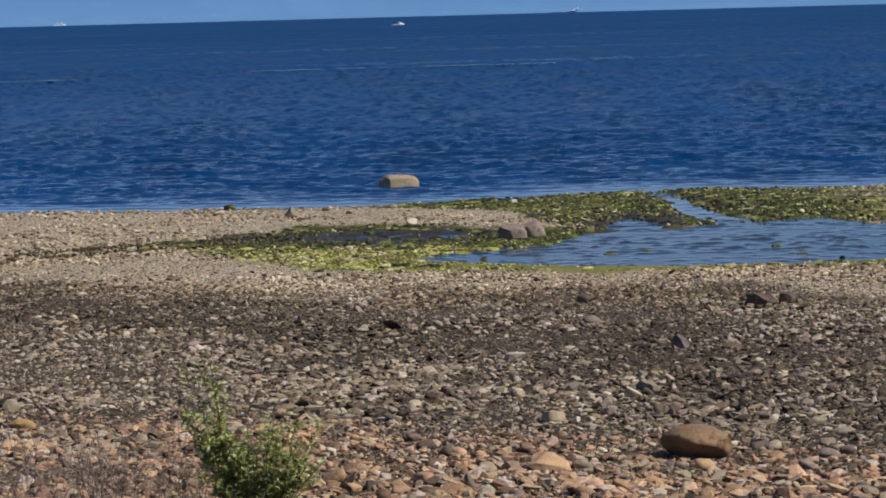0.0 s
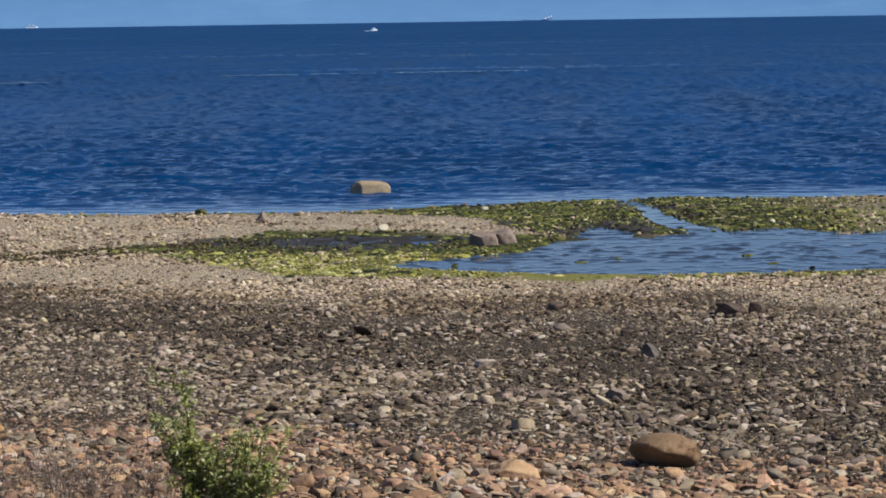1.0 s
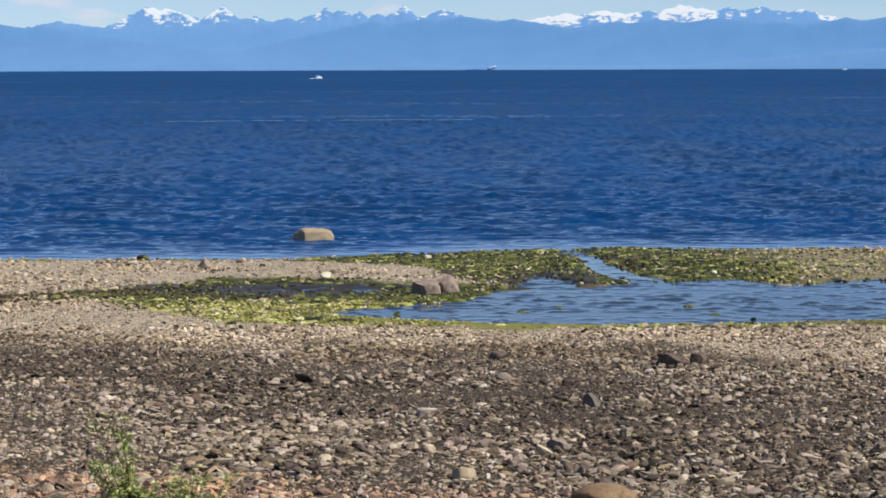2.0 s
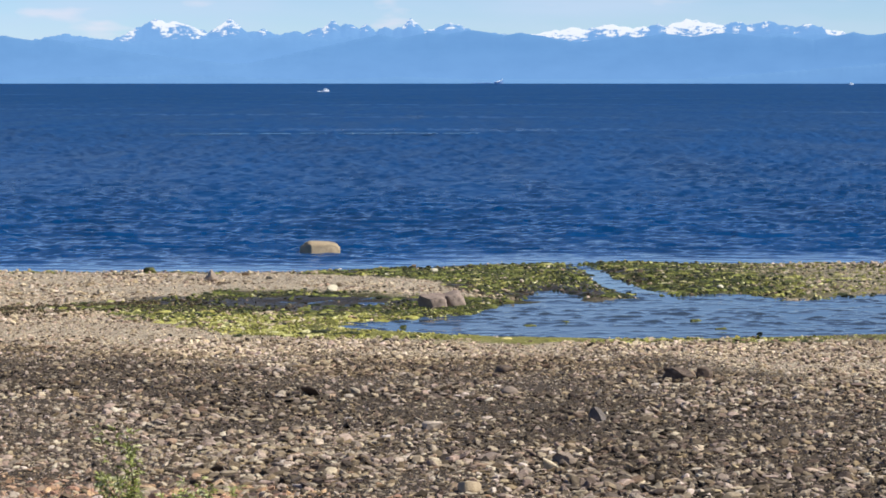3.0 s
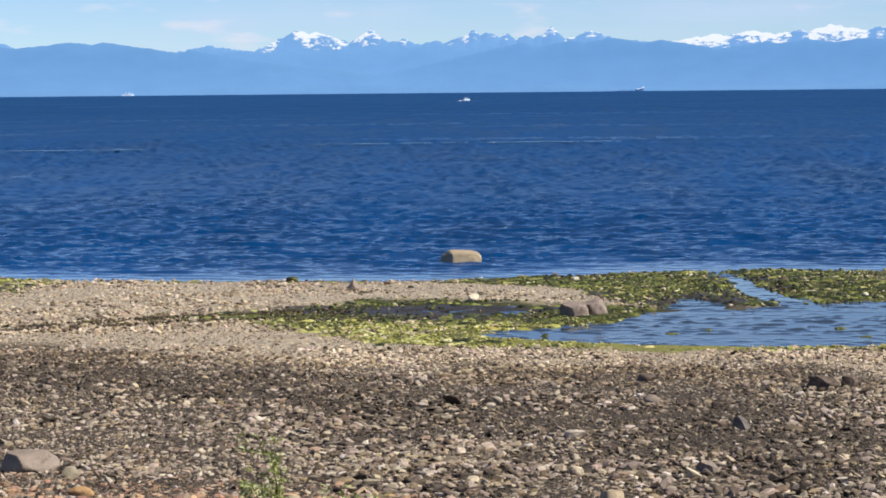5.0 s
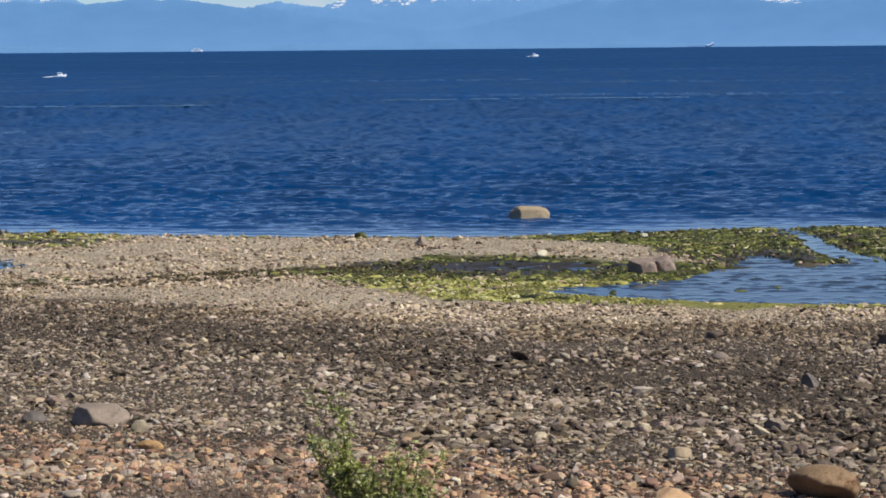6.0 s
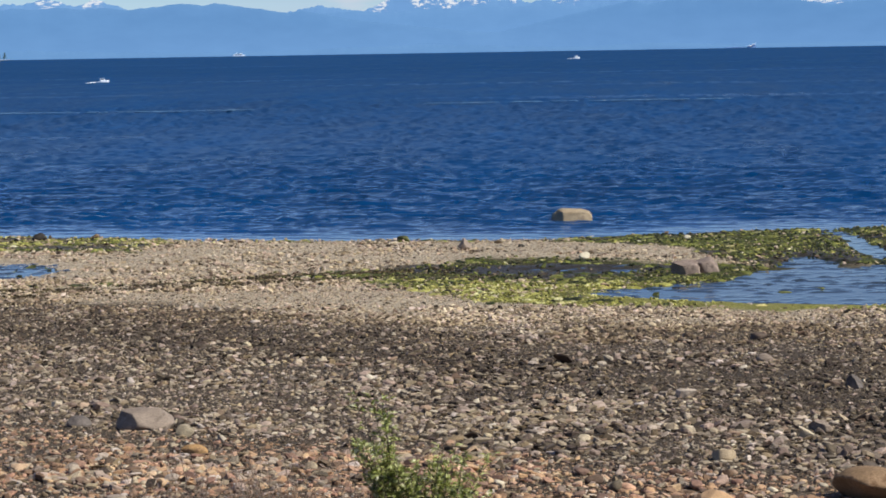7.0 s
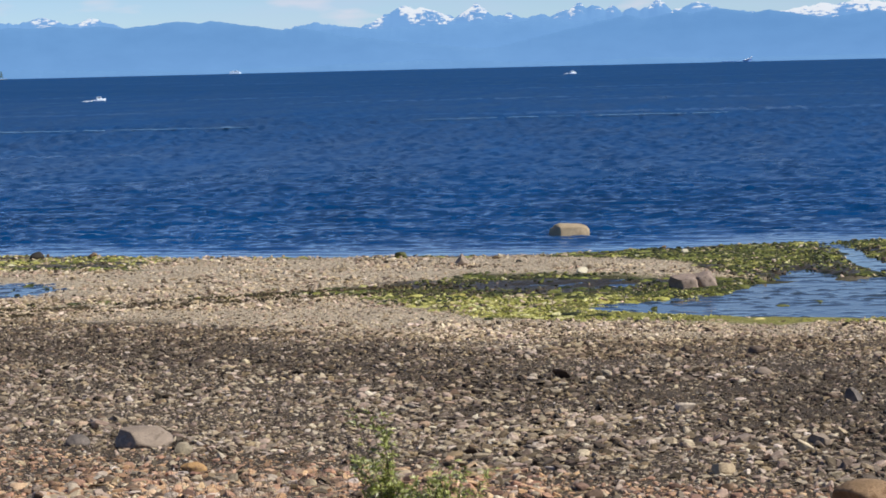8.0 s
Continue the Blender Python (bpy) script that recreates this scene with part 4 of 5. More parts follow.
rock("sandstone_block", "small angular tan block on the cobbles", 0.62, 32.3, (0.34, 0.3, 0.26), 25, m_sandy, 415, sub=3, cuts=6, sink=0.2, sharp=1.0, boxy=0.7)
for k, (x, y, w) in enumerate(((3.24, 68.9, 0.6), (4.4, 69.8, 0.4), (8.7, 70.3, 0.5), (9.2, 67.8, 0.4))):
    rock("weedy_stone", "yellow-green weedy stone breaking the surface of the pool", x, y, (w, 0.45, 0.17), 40 * k, m_limerock, 421 + k, sub=3, cuts=6, sink=0.0, z=0.09, lump=0.4)
rock("pale_stone", "pale green-white stone among the weed", 0.24, 89.1, (0.3, 0.25, 0.22), 10, m_white, 401, sub=3, sink=0.1)
rock("pale_stone", "pale stone at the edge of the tide pool", 10.85, 80.4, (0.28, 0.22, 0.18), 40, m_white, 402, sub=3, sink=0.1)
rock("boulder", "low grey boulder beside a larger one", -10.4, 36.5, (0.48, 0.42, 0.3), 40, m_dkgrey, 403, sub=3, cuts=9, sink=0.3, sharp=1.0)
rock("boulder", "small yellowish wedge of rock on the cobbles", -8.2, 35.0, (0.34, 0.28, 0.3), 15, m_dull, 404, sub=3, cuts=10, sink=0.3, sharp=1.0)

# stones standing in the pools, hung with weed
r = np.random.default_rng(55)
x, y = fan(r, 9000, 65, 80)
p = pool_depth(x, y)
s = (p > np.where(y < 68.5, 0.5, 0)) & (r.random(len(x)) < 0.05 + 0.25 * (p < 0.5) * (fnoise(x, y, 0.8, 57) > 0.5)) & (fnoise(x * 0.4, y, 1.2, 58) > 0.45)
scatter("seaweed", "dark weedy stones just breaking the pool's surface", mat_green, x[s], y[s], r.uniform(0.05, 0.17, s.sum()), r.uniform(0.2, 0.4, s.sum()),
        fine_shapes, fine_tris, 59, sink=0.2, category="seaweed")


# thicker tufts of weed in the green belts
r = np.random.default_rng(65)
x, y = fan(r, 26000, 63, 97)
s = (r.random(len(x)) < algae(x, y) * smooth(0.36, 0.58, fnoise(x * 0.5, y, 0.5, 69))) & (pool_depth(x, y) < np.where(y < 70, -2.4, 0)) & (y < shore(x) + 0.5)
tone = r.random(len(x)) < lime(x, y)
for tuft_mat, sel, words in ((mat_green, s & ~tone, "tufts of dark green sea weed on the stones"), (mat_lime, s & tone, "tufts of yellow-green sea weed on the stones")):
    scatter("seaweed", words, tuft_mat, x[sel], y[sel], (0.035 + 0.07 * r.random(sel.sum()) ** 2) * np.where(y[sel] > 76, 1.35, 1.0), r.uniform(0.2, 0.45, sel.sum()),
            tiny_shapes, tiny_tris, 66, sink=0.2, tilt=0.3, category="seaweed")

r = np.random.default_rng(68)
x, y = fan(r, 5000, 64, 73)
s = (r.random(len(x)) < 0.75 * algae(x, y) * lime(x, y)) & (pool_depth(x, y) < -0.2) & (x < 1)
scatter("seaweed", "larger stones under bright yellow-green sea weed", mat_lime, x[s], y[s], 0.05 + 0.06 * r.random(s.sum()) ** 2, r.uniform(0.25, 0.5, s.sum()),
        plate_shapes, plate_tris, 67, sink=0.2, tilt=0.4, category="seaweed")


def weed_mats(label, mat, xs, ys, seed):
    """Limp sheets of weed with ragged outlines, draped over the stones."""
    r = np.random.default_rng(seed)
    n, k = len(xs), 11
    th = np.linspace(0, 2 * math.pi, k, endpoint=False) + r.uniform(0, 0.5, (n, 1))
    half = r.uniform(0.09, 0.34, (n, 1))
    rag = r.uniform(0.55, 1.25, (n, k))
    rx, ry = half * rag * np.cos(th), half * r.uniform(0.7, 1.2, (n, 1)) * rag * np.sin(th)
    X = np.concatenate([xs[:, None] + rx, xs[:, None] + 0.55 * rx, xs[:, None]], 1)
    Y = np.concatenate([ys[:, None] + ry, ys[:, None] + 0.55 * ry, ys[:, None]], 1)
    lift = np.concatenate([np.full((n, k), -0.01), r.uniform(0.01, 0.055, (n, k)), r.uniform(0.02, 0.07, (n, 1))], 1)
    V = np.stack([X, Y, ground_z(X, Y) + lift], 2).reshape(-1, 3)
    i = np.arange(k)
    j = (i + 1) % k
    tris = np.concatenate([np.stack([i, j, k + i], 1), np.stack([j, k + j, k + i], 1), np.stack([k + i, k + j, 0 * i + 2 * k], 1)])
    F = (tris[None] + (np.arange(n) * (2 * k + 1))[:, None, None]).reshape(-1, 3)
    return tagged(new("seaweed", mesh_from("seaweed", V, F, mat, False)), label, "seaweed", kind="stuff")


r = np.random.default_rng(97)
x, y = fan(r, 9000, 63, 97)
s = (r.random(len(x)) < algae(x, y) * smooth(0.34, 0.56, fnoise(x * 0.4, y, 0.6, 69))) & (pool_depth(x, y) < np.where(y < 70, -1.6, 0)) & (y < shore(x)) & (r.random(len(x)) > np.maximum(0.7 * mud(x, y), 0.8 * smooth(11.0, 15.5, x)))
tone = fnoise(x * 0.5, y, 0.8, 99) < 0.28 + 0.2 * lime(x, y)
weed_mats("limp dark green sheets of sea weed over the stones", mat_green, x[s & ~tone], y[s & ~tone], 98)
weed_mats("limp yellow-green sheets of sea weed over the stones", mat_lime, x[s & tone], y[s & tone], 100)

# two strands of brown weed that the tide left on the gravel
r = np.random.default_rng(88)
x = r.uniform(-25, -8, 3600)
y = np.interp(x, [-24, -19, -14, -9], [68.8, 70.4, 73.0, 75.6]) + 1.6 * (fnoise(x, 0 * x, 0.35, 201) - 0.5) + r.normal(0, 0.22, len(x)) - np.where(r.random(len(x)) < 0.35, 1.7, 0)
s = fnoise(x, y, 0.9, 209) > 0.45
scatter("seaweed", "broken line of dried brown weed on the gravel", mat_wrack, x[s], y[s], r.uniform(0.04, 0.11, s.sum()), r.uniform(0.2, 0.45, s.sum()),
        tiny_shapes, tiny_tris, 89, sink=0.15, tilt=0.3, category="seaweed")

# ---------------------------------------------------------------- cobbles one by one, nearest the bluff
cobble_meshes = []
for k, shp in enumerate(fine_shapes[:8]):
    for mt in (mat_grey_one, mat_orange_one):
        cobble_meshes.append(mesh_from("cobble", shp, fine_tris, mt))
r = np.random.default_rng(77)
for k in range(300):
    y = math.sqrt(r.uniform(25.2 ** 2, 31.0 ** 2))
    x = y * r.uniform(-0.33, 0.24)
    half = 0.065 + 0.115 * r.random() ** 2.5
    flat = r.uniform(0.35, 0.6)
    red = r.random() < 0.75 * float(rusty(x, y))
    ob = new("cobble", cobble_meshes[2 * int(r.integers(0, 8)) + int(red)])
    ob.parent = ground
    ob.matrix_world = (pose(x, y, float(ground_z(x, y)) + half * flat * 0.6, r.normal(0, 9), r.normal(0, 9), r.uniform(0, 360))
                       @ Matrix.Diagonal((half, half * r.uniform(0.6, 0.9), half * flat, 1)))


# ---------------------------------------------------------------- plants
def leaf_mat(name, stops):
    m, nt, n, l, bsdf = material(name)
    rnd = n.new("ShaderNodeNewGeometry").outputs["Random Per Island"]
    c = ramp(n, stops)
    l.new(rnd, c.inputs[0])
    l.new(c.outputs[0], bsdf.inputs["Base Color"])
    bsdf.inputs["Roughness"].default_value = 0.36
    bsdf.inputs["Specular IOR Level"].default_value = 0.5
    thin = n.new("ShaderNodeBsdfTranslucent")
    l.new(c.outputs[0], thin.inputs["Color"])
    both = n.new("ShaderNodeMixShader")
    both.inputs[0].default_value = 0.3
    l.new(bsdf.outputs[0], both.inputs[1])
    l.new(thin.outputs[0], both.inputs[2])
    l.new(both.outputs[0], n["Material Output"].inputs["Surface"])
    return m


m_leaf = leaf_mat("shrub_leaf", [(0.0, (0.09, 0.115, 0.02)), (0.35, (0.25, 0.285, 0.055)), (0.68, (0.46, 0.485, 0.15)), (0.92, (0.68, 0.67, 0.34)), (1.0, (0.7, 0.68, 0.5))])
m_twig = plain_mat("shrub_twig", (0.09, 0.075, 0.035), (0.16, 0.13, 0.06), 30, 0.8)
m_dry = plain_mat("dry_stalk", (0.2, 0.145, 0.1), (0.36, 0.28, 0.21), 20, 0.9)
m_seed = leaf_mat("dry_seed", [(0.0, (0.15, 0.09, 0.065)), (0.5, (0.3, 0.2, 0.14)), (0.82, (0.42, 0.31, 0.25)), (0.9, (0.74, 0.69, 0.64)), (1.0, (0.82, 0.78, 0.74))])


def tube(bm, pts, r0, r1, sides=4):
    rings = []
    for k, p in enumerate(pts):
        q = pts[min(k + 1, len(pts) - 1)] - pts[max(k - 1, 0)]
        a = q.orthogonal().normalized()
        b = q.cross(a).normalized()
        rad = r0 + (r1 - r0) * k / (len(pts) - 1)
        rings.append([bm.verts.new(p + rad * (math.cos(6.283 * i / sides) * a + math.sin(6.283 * i / sides) * b)) for i in range(sides)])
    for u, v in zip(rings, rings[1:]):
        for i in range(sides):
            bm.faces.new((u[i], u[(i + 1) % sides], v[(i + 1) % sides], v[i]))


def leaf(bm, at, way, length, width):
    """A lance-shaped leaf, bent along its middle."""
    way = way.normalized()
    across = way.cross(Vector((random.uniform(-0.6, 0.8), random.uniform(-0.8, 0.5), 1.0))).normalized()
    up = across.cross(way)
    b, t = bm.verts.new(at), bm.verts.new(at + way * length - up * length * 0.15)
    m = at + way * length * 0.5
    c = bm.verts.new(m + up * width * 0.1)
    l_, r_ = bm.verts.new(m + across * width / 2 + up * width * 0.3), bm.verts.new(m - across * width / 2 + up * width * 0.3)
    bm.faces.new((b, r_, c)), bm.faces.new((b, c, l_)), bm.faces.new((c, r_, t)), bm.faces.new((c, t, l_))


def shrub(name, label, x, y, stems, seed):
    """stems: rows of foot dx, tip dx, height, leaves."""
    random.seed(seed)
    base = new(name)
    base.matrix_world = pose(x, y, float(ground_z(x, y)) - 0.02)
    tagged(base, label, "shrub")
    leaves = bmesh.new()
    for dx, tx, h, n in stems:
        bm = bmesh.new()
        dy, ty = random.uniform(-0.25, 0.25), random.uniform(-0.45, 0.45)
        pts = []
        for k in range(8):
            t = k / 7
            pts.append(Vector((dx + (tx - dx) * t ** 1.4 + random.uniform(-1, 1) * 0.015, dy + (ty - dy) * t ** 1.3 + random.uniform(-1, 1) * 0.015, h * t)))
        tube(bm, pts, 0.008, 0.003)
        for k in range(n):
            t = 0.18 + 0.82 * random.random() ** 0.8
            i = min(int(t * 7), 6)
            at = pts[i].lerp(pts[i + 1], t * 7 - i)
            th = random.uniform(0, 6.283)
            out = Vector((math.cos(th), math.sin(th), random.uniform(-0.1, 0.9)))
            if random.random() < 0.45:
                twig = random.uniform(0.05, 0.2) * (1.15 - t)
                tip = at + out * twig
                tube(bm, [at, at.lerp(tip, 0.5), tip], 0.003, 0.0015, 3)
                for q in range(4):
                    o2 = out + Vector((random.uniform(-1, 1), random.uniform(-1, 1), random.uniform(-0.6, 0.8)))
                    leaf(leaves, at.lerp(tip, 0.4 + 0.2 * q), o2, random.uniform(0.06, 0.11), random.uniform(0.02, 0.032))
            leaf(leaves, at, out + Vector((0, 0, random.uniform(-0.5, 0.3))), random.uniform(0.07, 0.14), random.uniform(0.022, 0.036))
        part("stem", bm, m_twig, base)
    part("foliage", leaves, m_leaf, base, "small yellow-green lance-shaped leaves")
    return base


random.seed(3)
rows_ = []
for k in range(56):
    f = random.uniform(-0.5, 0.54)
    tip = f * 1.3 + random.uniform(-0.16, 0.16)
    rows_.append((f * 0.5, tip, random.uniform(0.4, 1.3) * (1 - 0.3 * abs(tip - 0.15)), 27))
for k in range(21):
    rows_.append((-0.38, random.uniform(-0.95, -0.45), random.uniform(0.95, 1.82), 31))
shrub("shrub", "leafy green shrub growing among beach cobbles", -2.9, 24.6, rows_, 8)


def dry_weed(seed):
    """A tuft of thin dry stalks with small seed heads."""
    random.seed(seed)
    base = tagged(new("dry_weed"), "tuft of dry brown stalks among the cobbles", "weed", "dry weeds on the upper beach")
    for _ in range(6):
        h = random.uniform(0.35, 1.0)
        f = Vector((random.uniform(-0.3, 0.3), random.uniform(-0.3, 0.3), 0))
        tip = f + Vector((random.uniform(-0.4, 0.4), random.uniform(-0.4, 0.4), h))
        mid = f.lerp(tip, 0.5) + Vector((random.uniform(-0.09, 0.09), random.uniform(-0.09, 0.09), 0))
        st, sd = bmesh.new(), bmesh.new()
        tube(st, [f, mid, tip], 0.005, 0.003, 3)
        for _k in range(13):
            at = mid.lerp(tip, random.uniform(-0.5, 1)) + Vector((random.uniform(-1, 1), random.uniform(-1, 1), random.uniform(-1, 1))) * 0.05
            leaf(sd, at, Vector((random.uniform(-1, 1), random.uniform(-1, 1), random.uniform(0, 1))), random.uniform(0.025, 0.06), random.uniform(0.015, 0.03))
        for _k in range(3):
            at = f.lerp(mid, random.uniform(0.4, 1))
            tube(st, [at, at + Vector((random.uniform(-0.08, 0.08), random.uniform(-0.08, 0.08), 0.1)), at + Vector((random.uniform(-0.2, 0.2), random.uniform(-0.2, 0.2), random.uniform(0.1, 0.3)))], 0.003, 0.002, 3)
        stalk = part("stalk", st, m_dry, base)
        tagged(part("seed_head", sd, m_seed, stalk, "small reddish-brown seeds"), kind="stuff")
    return base


tufts = [dry_weed(s) for s in (31, 32, 33)]
r = np.random.default_rng(19)
for k in range(20):
    y = r.uniform(24.2, 26.6)
    x = r.uniform(-6.6, -3.4)
    m = pose(x, y, float(ground_z(x, y)) - 0.02, 0, 0, r.uniform(0, 360))
    if k < 3:
        tufts[k].matrix_world = m
    else:
        copy_thing(tufts[k % 3], m)

# ---------------------------------------------------------------- boats
m_gel = plain_mat("white_boat_paint", (0.74, 0.8, 0.88), (0.78, 0.84, 0.9), 2.0, 0.35)
m_glass = plain_mat("dark_boat_glass", (0.02, 0.025, 0.03), (0.03, 0.035, 0.04), 2.0, 0.1)
m_navy = plain_mat("grey_boat_trim", (0.2, 0.22, 0.25), (0.26, 0.28, 0.3), 2.0, 0.5)
m_foam = plain_mat("sea_foam", (0.62, 0.68, 0.74), (0.85, 0.87, 0.88), 1.5, 0.8)


def prism(bm, sections):
    """Joins cross-sections (x, [(y, z), ...]) into a closed shell."""
    rings = [[bm.verts.new((x, y, z)) for y, z in pts] for x, pts in sections]
    n = len(rings[0])
    for u, v in zip(rings, rings[1:]):
        for i in range(n):
            bm.faces.new((u[i], u[(i + 1) % n], v[(i + 1) % n], v[i]))
    bm.faces.new(rings[0][::-1]), bm.faces.new(rings[-1])
    bmesh.ops.recalc_face_normals(bm, faces=bm.faces)


def motorboat(label, x, y, heading, k):
    """A cabin motorboat 6 m long times k, bow towards its +x."""
    base = tagged(new("motorboat"), label, "boat")
    base.matrix_world = pose(x, y, 0.0, 0, -3, heading)
    bm = bmesh.new()
    prism(bm, [(xx * k, [(0, -0.25 * k), (w * 0.75 * k, 0.0), (w * k, s * k), (-w * k, s * k), (-w * 0.75 * k, 0.0)])
               for xx, w, s in ((-3, 1.0, 0.75), (-1, 1.1, 0.8), (1, 1.0, 0.95), (2.3, 0.6, 1.1), (3.1, 0.06, 1.25))])
    part("hull", bm, m_gel, base)
    bm = bmesh.new()
    prism(bm, [(xx * k, [(-w * k, 0.8 * k), (w * k, 0.8 * k), (w * 0.85 * k, h * k), (-w * 0.85 * k, h * k)])
               for xx, w, h in ((-1.2, 0.85, 2.1), (0.5, 0.85, 2.15), (1.3, 0.7, 1.1))])
    part("cabin", bm, m_gel, base)
    bm = bmesh.new()
    prism(bm, [(xx * k, [(-0.87 * k, 1.45 * k), (0.87 * k, 1.45 * k), (0.82 * k, 1.9 * k), (-0.82 * k, 1.9 * k)]) for xx in (-0.9, 0.45)])
    part("cabin_window", bm, m_glass, base, "dark side windows")
    bm = bmesh.new()
    prism(bm, [(xx * k, [(-0.95 * k, 2.15 * k), (0.95 * k, 2.15 * k), (0.95 * k, 2.25 * k), (-0.95 * k, 2.25 * k)]) for xx in (-1.5, 0.8)])
    part("roof", bm, m_gel, base)
    bm = bmesh.new()
    prism(bm, [(xx * k, [(-0.2 * k, -0.2 * k), (0.2 * k, -0.2 * k), (0.2 * k, 1.1 * k), (-0.2 * k, 1.1 * k)]) for xx in (-3.5, -3.05)])
    part("outboard_motor", bm, m_navy, base, "grey outboard motor")
    return base


def wake(x, y, heading, length, width, seed):
    """Broken foam on the water behind a boat."""
    random.seed(seed)
    bm = bmesh.new()
    for _ in range(90):
        t = random.random() ** 1.7
        q = Vector((-t * length, random.uniform(-1, 1) * width * (0.5 + t), 0.02))
        m = Matrix.Translation(q) @ Matrix.Diagonal((random.uniform(0.2, 0.7), random.uniform(0.1, 0.35), random.uniform(0.08, 0.35) * (1 - 0.8 * t), 1))
        bmesh.ops.create_icosphere(bm, subdivisions=1, radius=1.0, matrix=m)
    me = bpy.data.meshes.new("wake")
    bm.to_mesh(me)
    bm.free()
    me.materials.append(m_foam)
    ob = tagged(new("wake", me), "white foam of a boat's wake on the sea", "foam", kind="stuff")
    ob.matrix_world = pose(x, y, 0, 0, 0, heading)


motorboat("small white cabin motorboat under way on the sea", -164.9, 613.5, 30, 0.6)
wake(-166.8, 612.4, 22, 2.6, 0.4, 1)
motorboat("white cabin cruiser far out on the sea", -70.5, 1500.0, 35, 0.95)
def foam_line(x0, y0, x1, y1, seed):
    """A long thin line of foam that a boat left on the water."""
    random.seed(seed)
    bm = bmesh.new()
    a, q = Vector((x0, y0, 0)), Vector((x1, y1, 0)) - Vector((x0, y0, 0))
    for _ in range(int(q.length * 1.6)):
        s = random.random()
        if noise.noise(Vector((s * 9.0, seed, 0))) < -0.62:
            continue
        at = a + q * s + Vector((0, 3.0 * noise.noise(Vector((s * 5.0, 7.0, seed))) + random.uniform(-0.5, 0.5), 0.3))
        m = Matrix.Translation(at) @ Matrix.Diagonal((random.uniform(0.4, 1.6), random.uniform(0.15, 0.35), random.uniform(0.03, 0.1), 1))
        bmesh.ops.create_icosphere(bm, subdivisions=1, radius=1.0, matrix=m)
    me = bpy.data.meshes.new("foam_line")
    bm.to_mesh(me)
    bm.free()
    me.materials.append(m_oldfoam)
    tagged(new("foam_line", me), "thin pale line of foam on the sea", "foam", kind="stuff")


m_oldfoam = plain_mat("thin_sea_foam", (0.07, 0.16, 0.28), (0.13, 0.25, 0.4), 1.5, 0.5)
foam_line(-92.0, 286.0, -58.0, 288.6, 3)
foam_line(-36.0, 311.0, 7.0, 316.2, 5)
wake(-73.5, 1498.5, 20, 3.0, 0.7, 2)
motorboat("small white boat near the horizon", 716.0, 3690.0, 20, 1.5)


# the ship's white, tinted blue: haze put into the paint colour
m_hazy_white = plain_mat("hazy_white_paint", (0.66, 0.8, 0.95), (0.7, 0.84, 0.97), 2.0, 0.5)


def ship(label, x, y, heading):
    """A low white passenger ship."""
    base = tagged(new("ship"), label, "ship")
    base.matrix_world = pose(x, y, 0, 0, 0, heading)
    for nm, secs in (("hull", [(-13, 2.6, -1, 3.0), (8, 2.6, -1, 3.0), (13, 0.4, -1, 3.8)]), ("lower_deck", [(-11, 2.3, 3.0, 5.2), (8, 2.3, 3.0, 5.2)]),
                     ("bridge", [(1, 2.0, 5.2, 7.2), (6, 2.0, 5.2, 7.2)]), ("funnel", [(-6, 0.8, 5.2, 7.6), (-4, 0.8, 5.2, 7.6)])):
        bm = bmesh.new()
        prism(bm, [(xx, [(-w, a), (w, a), (w, b), (-w, b)]) for xx, w, a, b in secs])
        part(nm, bm, m_hazy_white, base)
    bm = bmesh.new()
    prism(bm, [(xx, [(-2.35, 3.7), (2.35, 3.7), (2.35, 4.4), (-2.35, 4.4)]) for xx in (-10.5, 7.5)])
    part("window_row", bm, m_glass, base, "dark band of windows")


ship("white passenger ship on the horizon", -955.0, 4690.0, 5)

# ---------------------------------------------------------------- far shore
# shed walls: the blue of distance haze is put into their colour
m_mill = plain_mat("hazy_pale_wall", (0.26, 0.44, 0.74), (0.32, 0.5, 0.78), 0.2, 0.8)
for k, (dx, w, h, d) in enumerate(((2, 14, 4.0, 8), (11, 6, 7.5, 6), (-30, 40, 1.6, 7))):
    base = tagged(new("waterfront_shed"), "pale industrial shed on the far shore", "building", "sheds on the far shore")
    base.matrix_world = pose(150 + dx, 4788, 0, 0, 0, 2)
    bm = bmesh.new()
    prism(bm, [(xx, [(-d / 2, -1), (d / 2, -1), (d / 2, h * 0.8), (0, h), (-d / 2, h * 0.8)]) for xx in (-w / 2, w / 2)])
    part("wall", bm, m_mill, base)
    bm = bmesh.new()
    prism(bm, [(xx, [(-d / 2 - 0.4, h * 0.8 + 0.02), (0, h + 0.02), (d / 2 + 0.4, h * 0.8 + 0.02), (d / 2 + 0.4, h * 0.8 + 0.4), (0, h + 0.4), (-d / 2 - 0.4, h * 0.8 + 0.4)]) for xx in (-w / 2 - 0.4, w / 2 + 0.4)])
    part("roof", bm, m_mill, base)

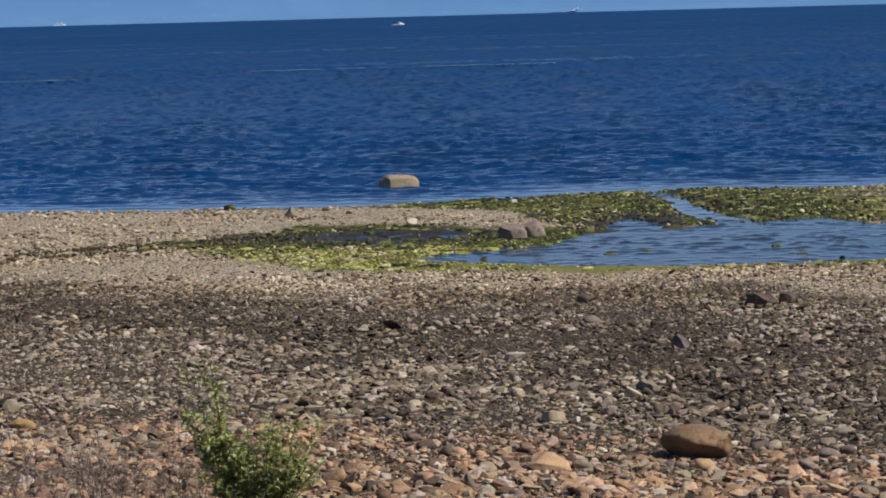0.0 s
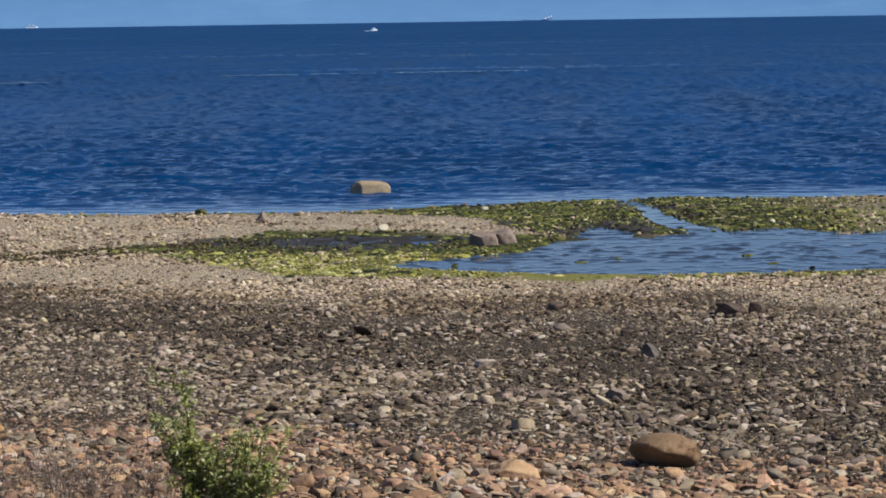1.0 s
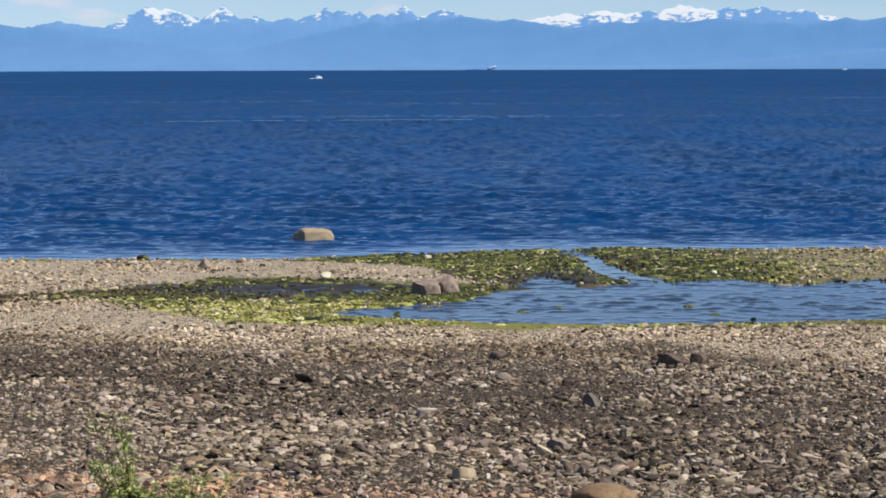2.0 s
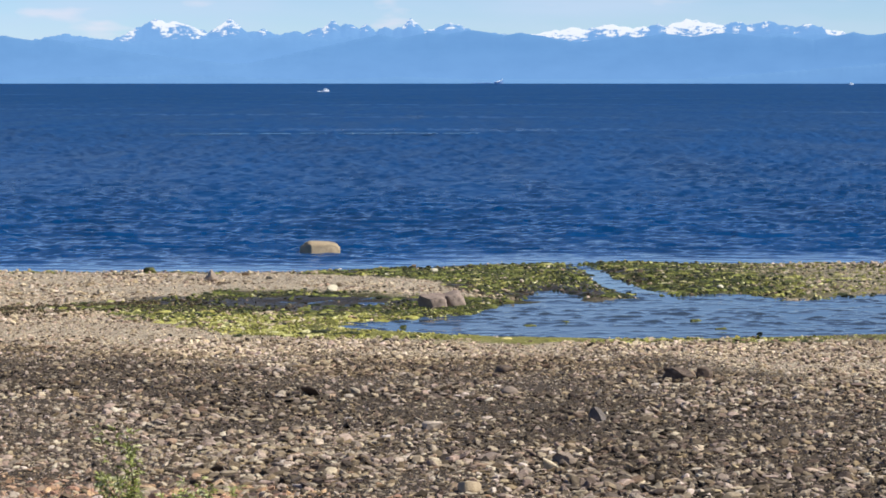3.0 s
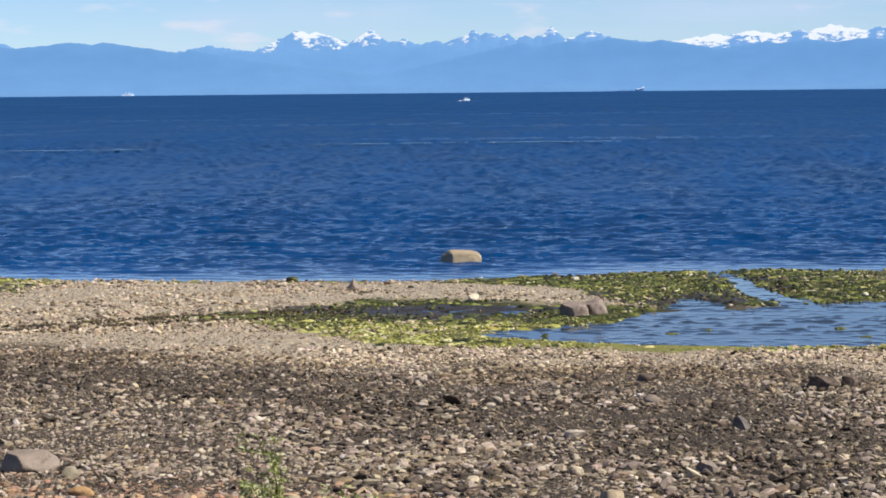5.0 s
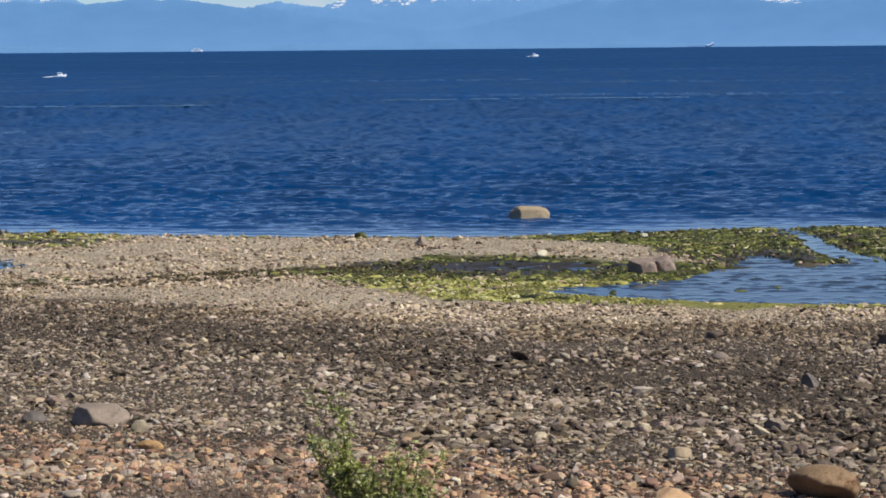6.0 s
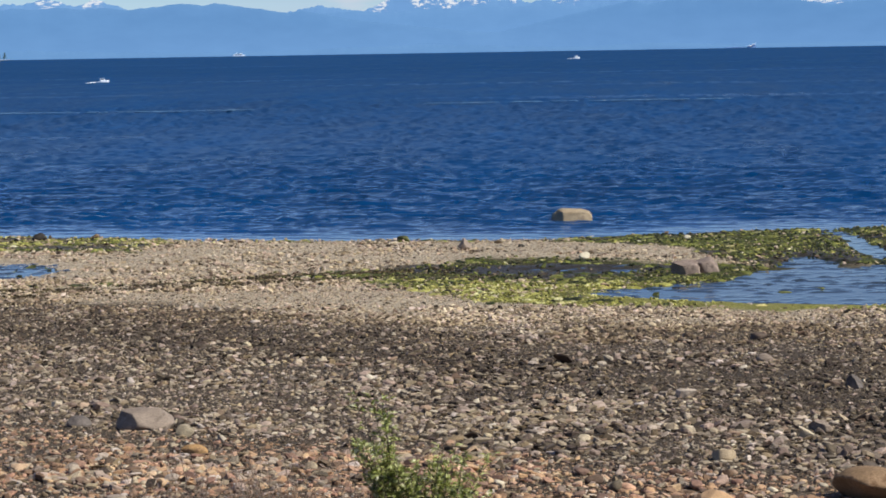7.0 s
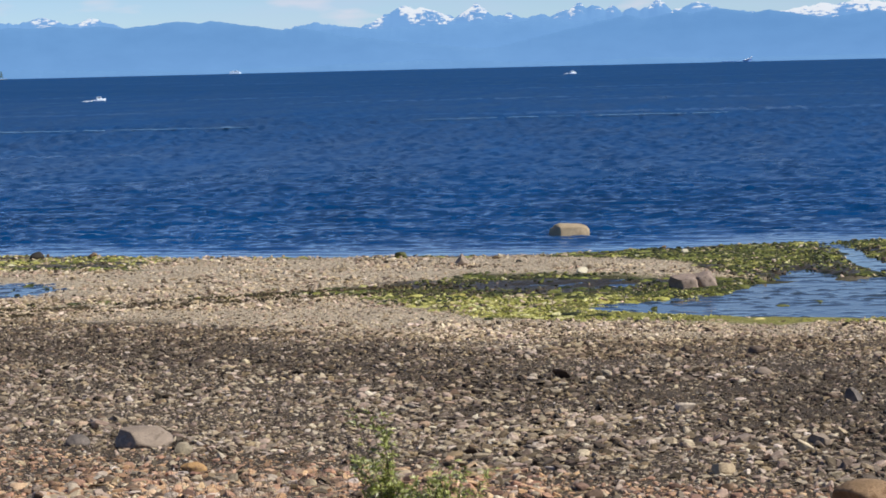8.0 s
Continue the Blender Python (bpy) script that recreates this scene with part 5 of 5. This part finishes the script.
m_steam = plain_mat("white_steam", (0.86, 0.92, 0.98), (0.92, 0.95, 0.99), 0.15, 1.0)
random.seed(17)
bm = bmesh.new()
for k in range(9):
    t = k / 8
    bmesh.ops.create_icosphere(bm, subdivisions=2, radius=1.0, matrix=Matrix.Translation((13 * t + random.uniform(-1, 1), 0, 3 + 6 * t + random.uniform(-0.8, 0.8)))
                               @ Matrix.Diagonal((2.4 - t, 2.0, 1.6 - 0.7 * t, 1)))
me = bpy.data.meshes.new("steam_plume")
bm.to_mesh(me)
bm.free()
me.materials.append(m_steam)
tagged(new("steam_plume", me), "white plume of steam drifting over sheds on the far shore", "steam", kind="stuff").matrix_world = pose(150, 4782, 0)

# a wooded spit that closes the view on one side
m_fir = plain_mat("far_fir", (0.05, 0.10, 0.10), (0.09, 0.15, 0.15), 0.3, 0.9)
m_sand = plain_mat("far_sand", (0.5, 0.48, 0.42), (0.6, 0.57, 0.5), 0.1, 0.9)
sx = np.linspace(0, 1, 60)
v = []
for k, (off, zz) in enumerate(((-14, -1.0), (-6, 1.6), (6, 2.0), (16, -1.0))):
    v.append(np.stack([-1406 - 420 * sx, 4500 - 60 * sx + off, zz * np.minimum(1, 0.35 + 3 * sx) + 0.4 * (fnoise(sx * 400, 0 * sx + k, 0.08, 3) - 0.5)], 1))
tagged(new("spit", mesh_from("spit", np.concatenate(v), grid_faces(60, 4), m_sand)), "low sandy spit far across the water", "headland", kind="structure")


def fir(x, y, h, seed):
    random.seed(seed)
    base = tagged(new("fir_tree"), "dark fir tree on the far spit", "tree", "firs on the spit")
    base.matrix_world = pose(x, y, 1.4)
    bm = bmesh.new()
    tube(bm, [Vector((0, 0, 0)), Vector((0, 0, h * 0.5)), Vector((0, 0, h))], h * 0.03, h * 0.006, 5)
    part("trunk", bm, m_fir, base)
    bm = bmesh.new()
    for _ in range(70):
        t = random.random() ** 0.8
        th = random.uniform(0, 6.283)
        rad = h * 0.26 * (1 - t) * random.uniform(0.4, 1.1) + 0.2
        q = Vector((math.cos(th) * rad, math.sin(th) * rad, h * (0.12 + 0.88 * t)))
        m = Matrix.Translation(q) @ Matrix.Rotation(th, 4, "Z") @ Matrix.Diagonal((h * 0.09, h * 0.06, h * 0.035, 1))
        bmesh.ops.create_icosphere(bm, subdivisions=1, radius=1.0, matrix=m)
    part("crown", bm, m_fir, base)


r = np.random.default_rng(5)
for k in range(16):
    q = 0.035 + 0.9 * (k / 16) ** 1.3
    fir(-1406 - 420 * q, 4500 - 60 * q + r.uniform(-4, 4), r.uniform(9, 16), 200 + k)
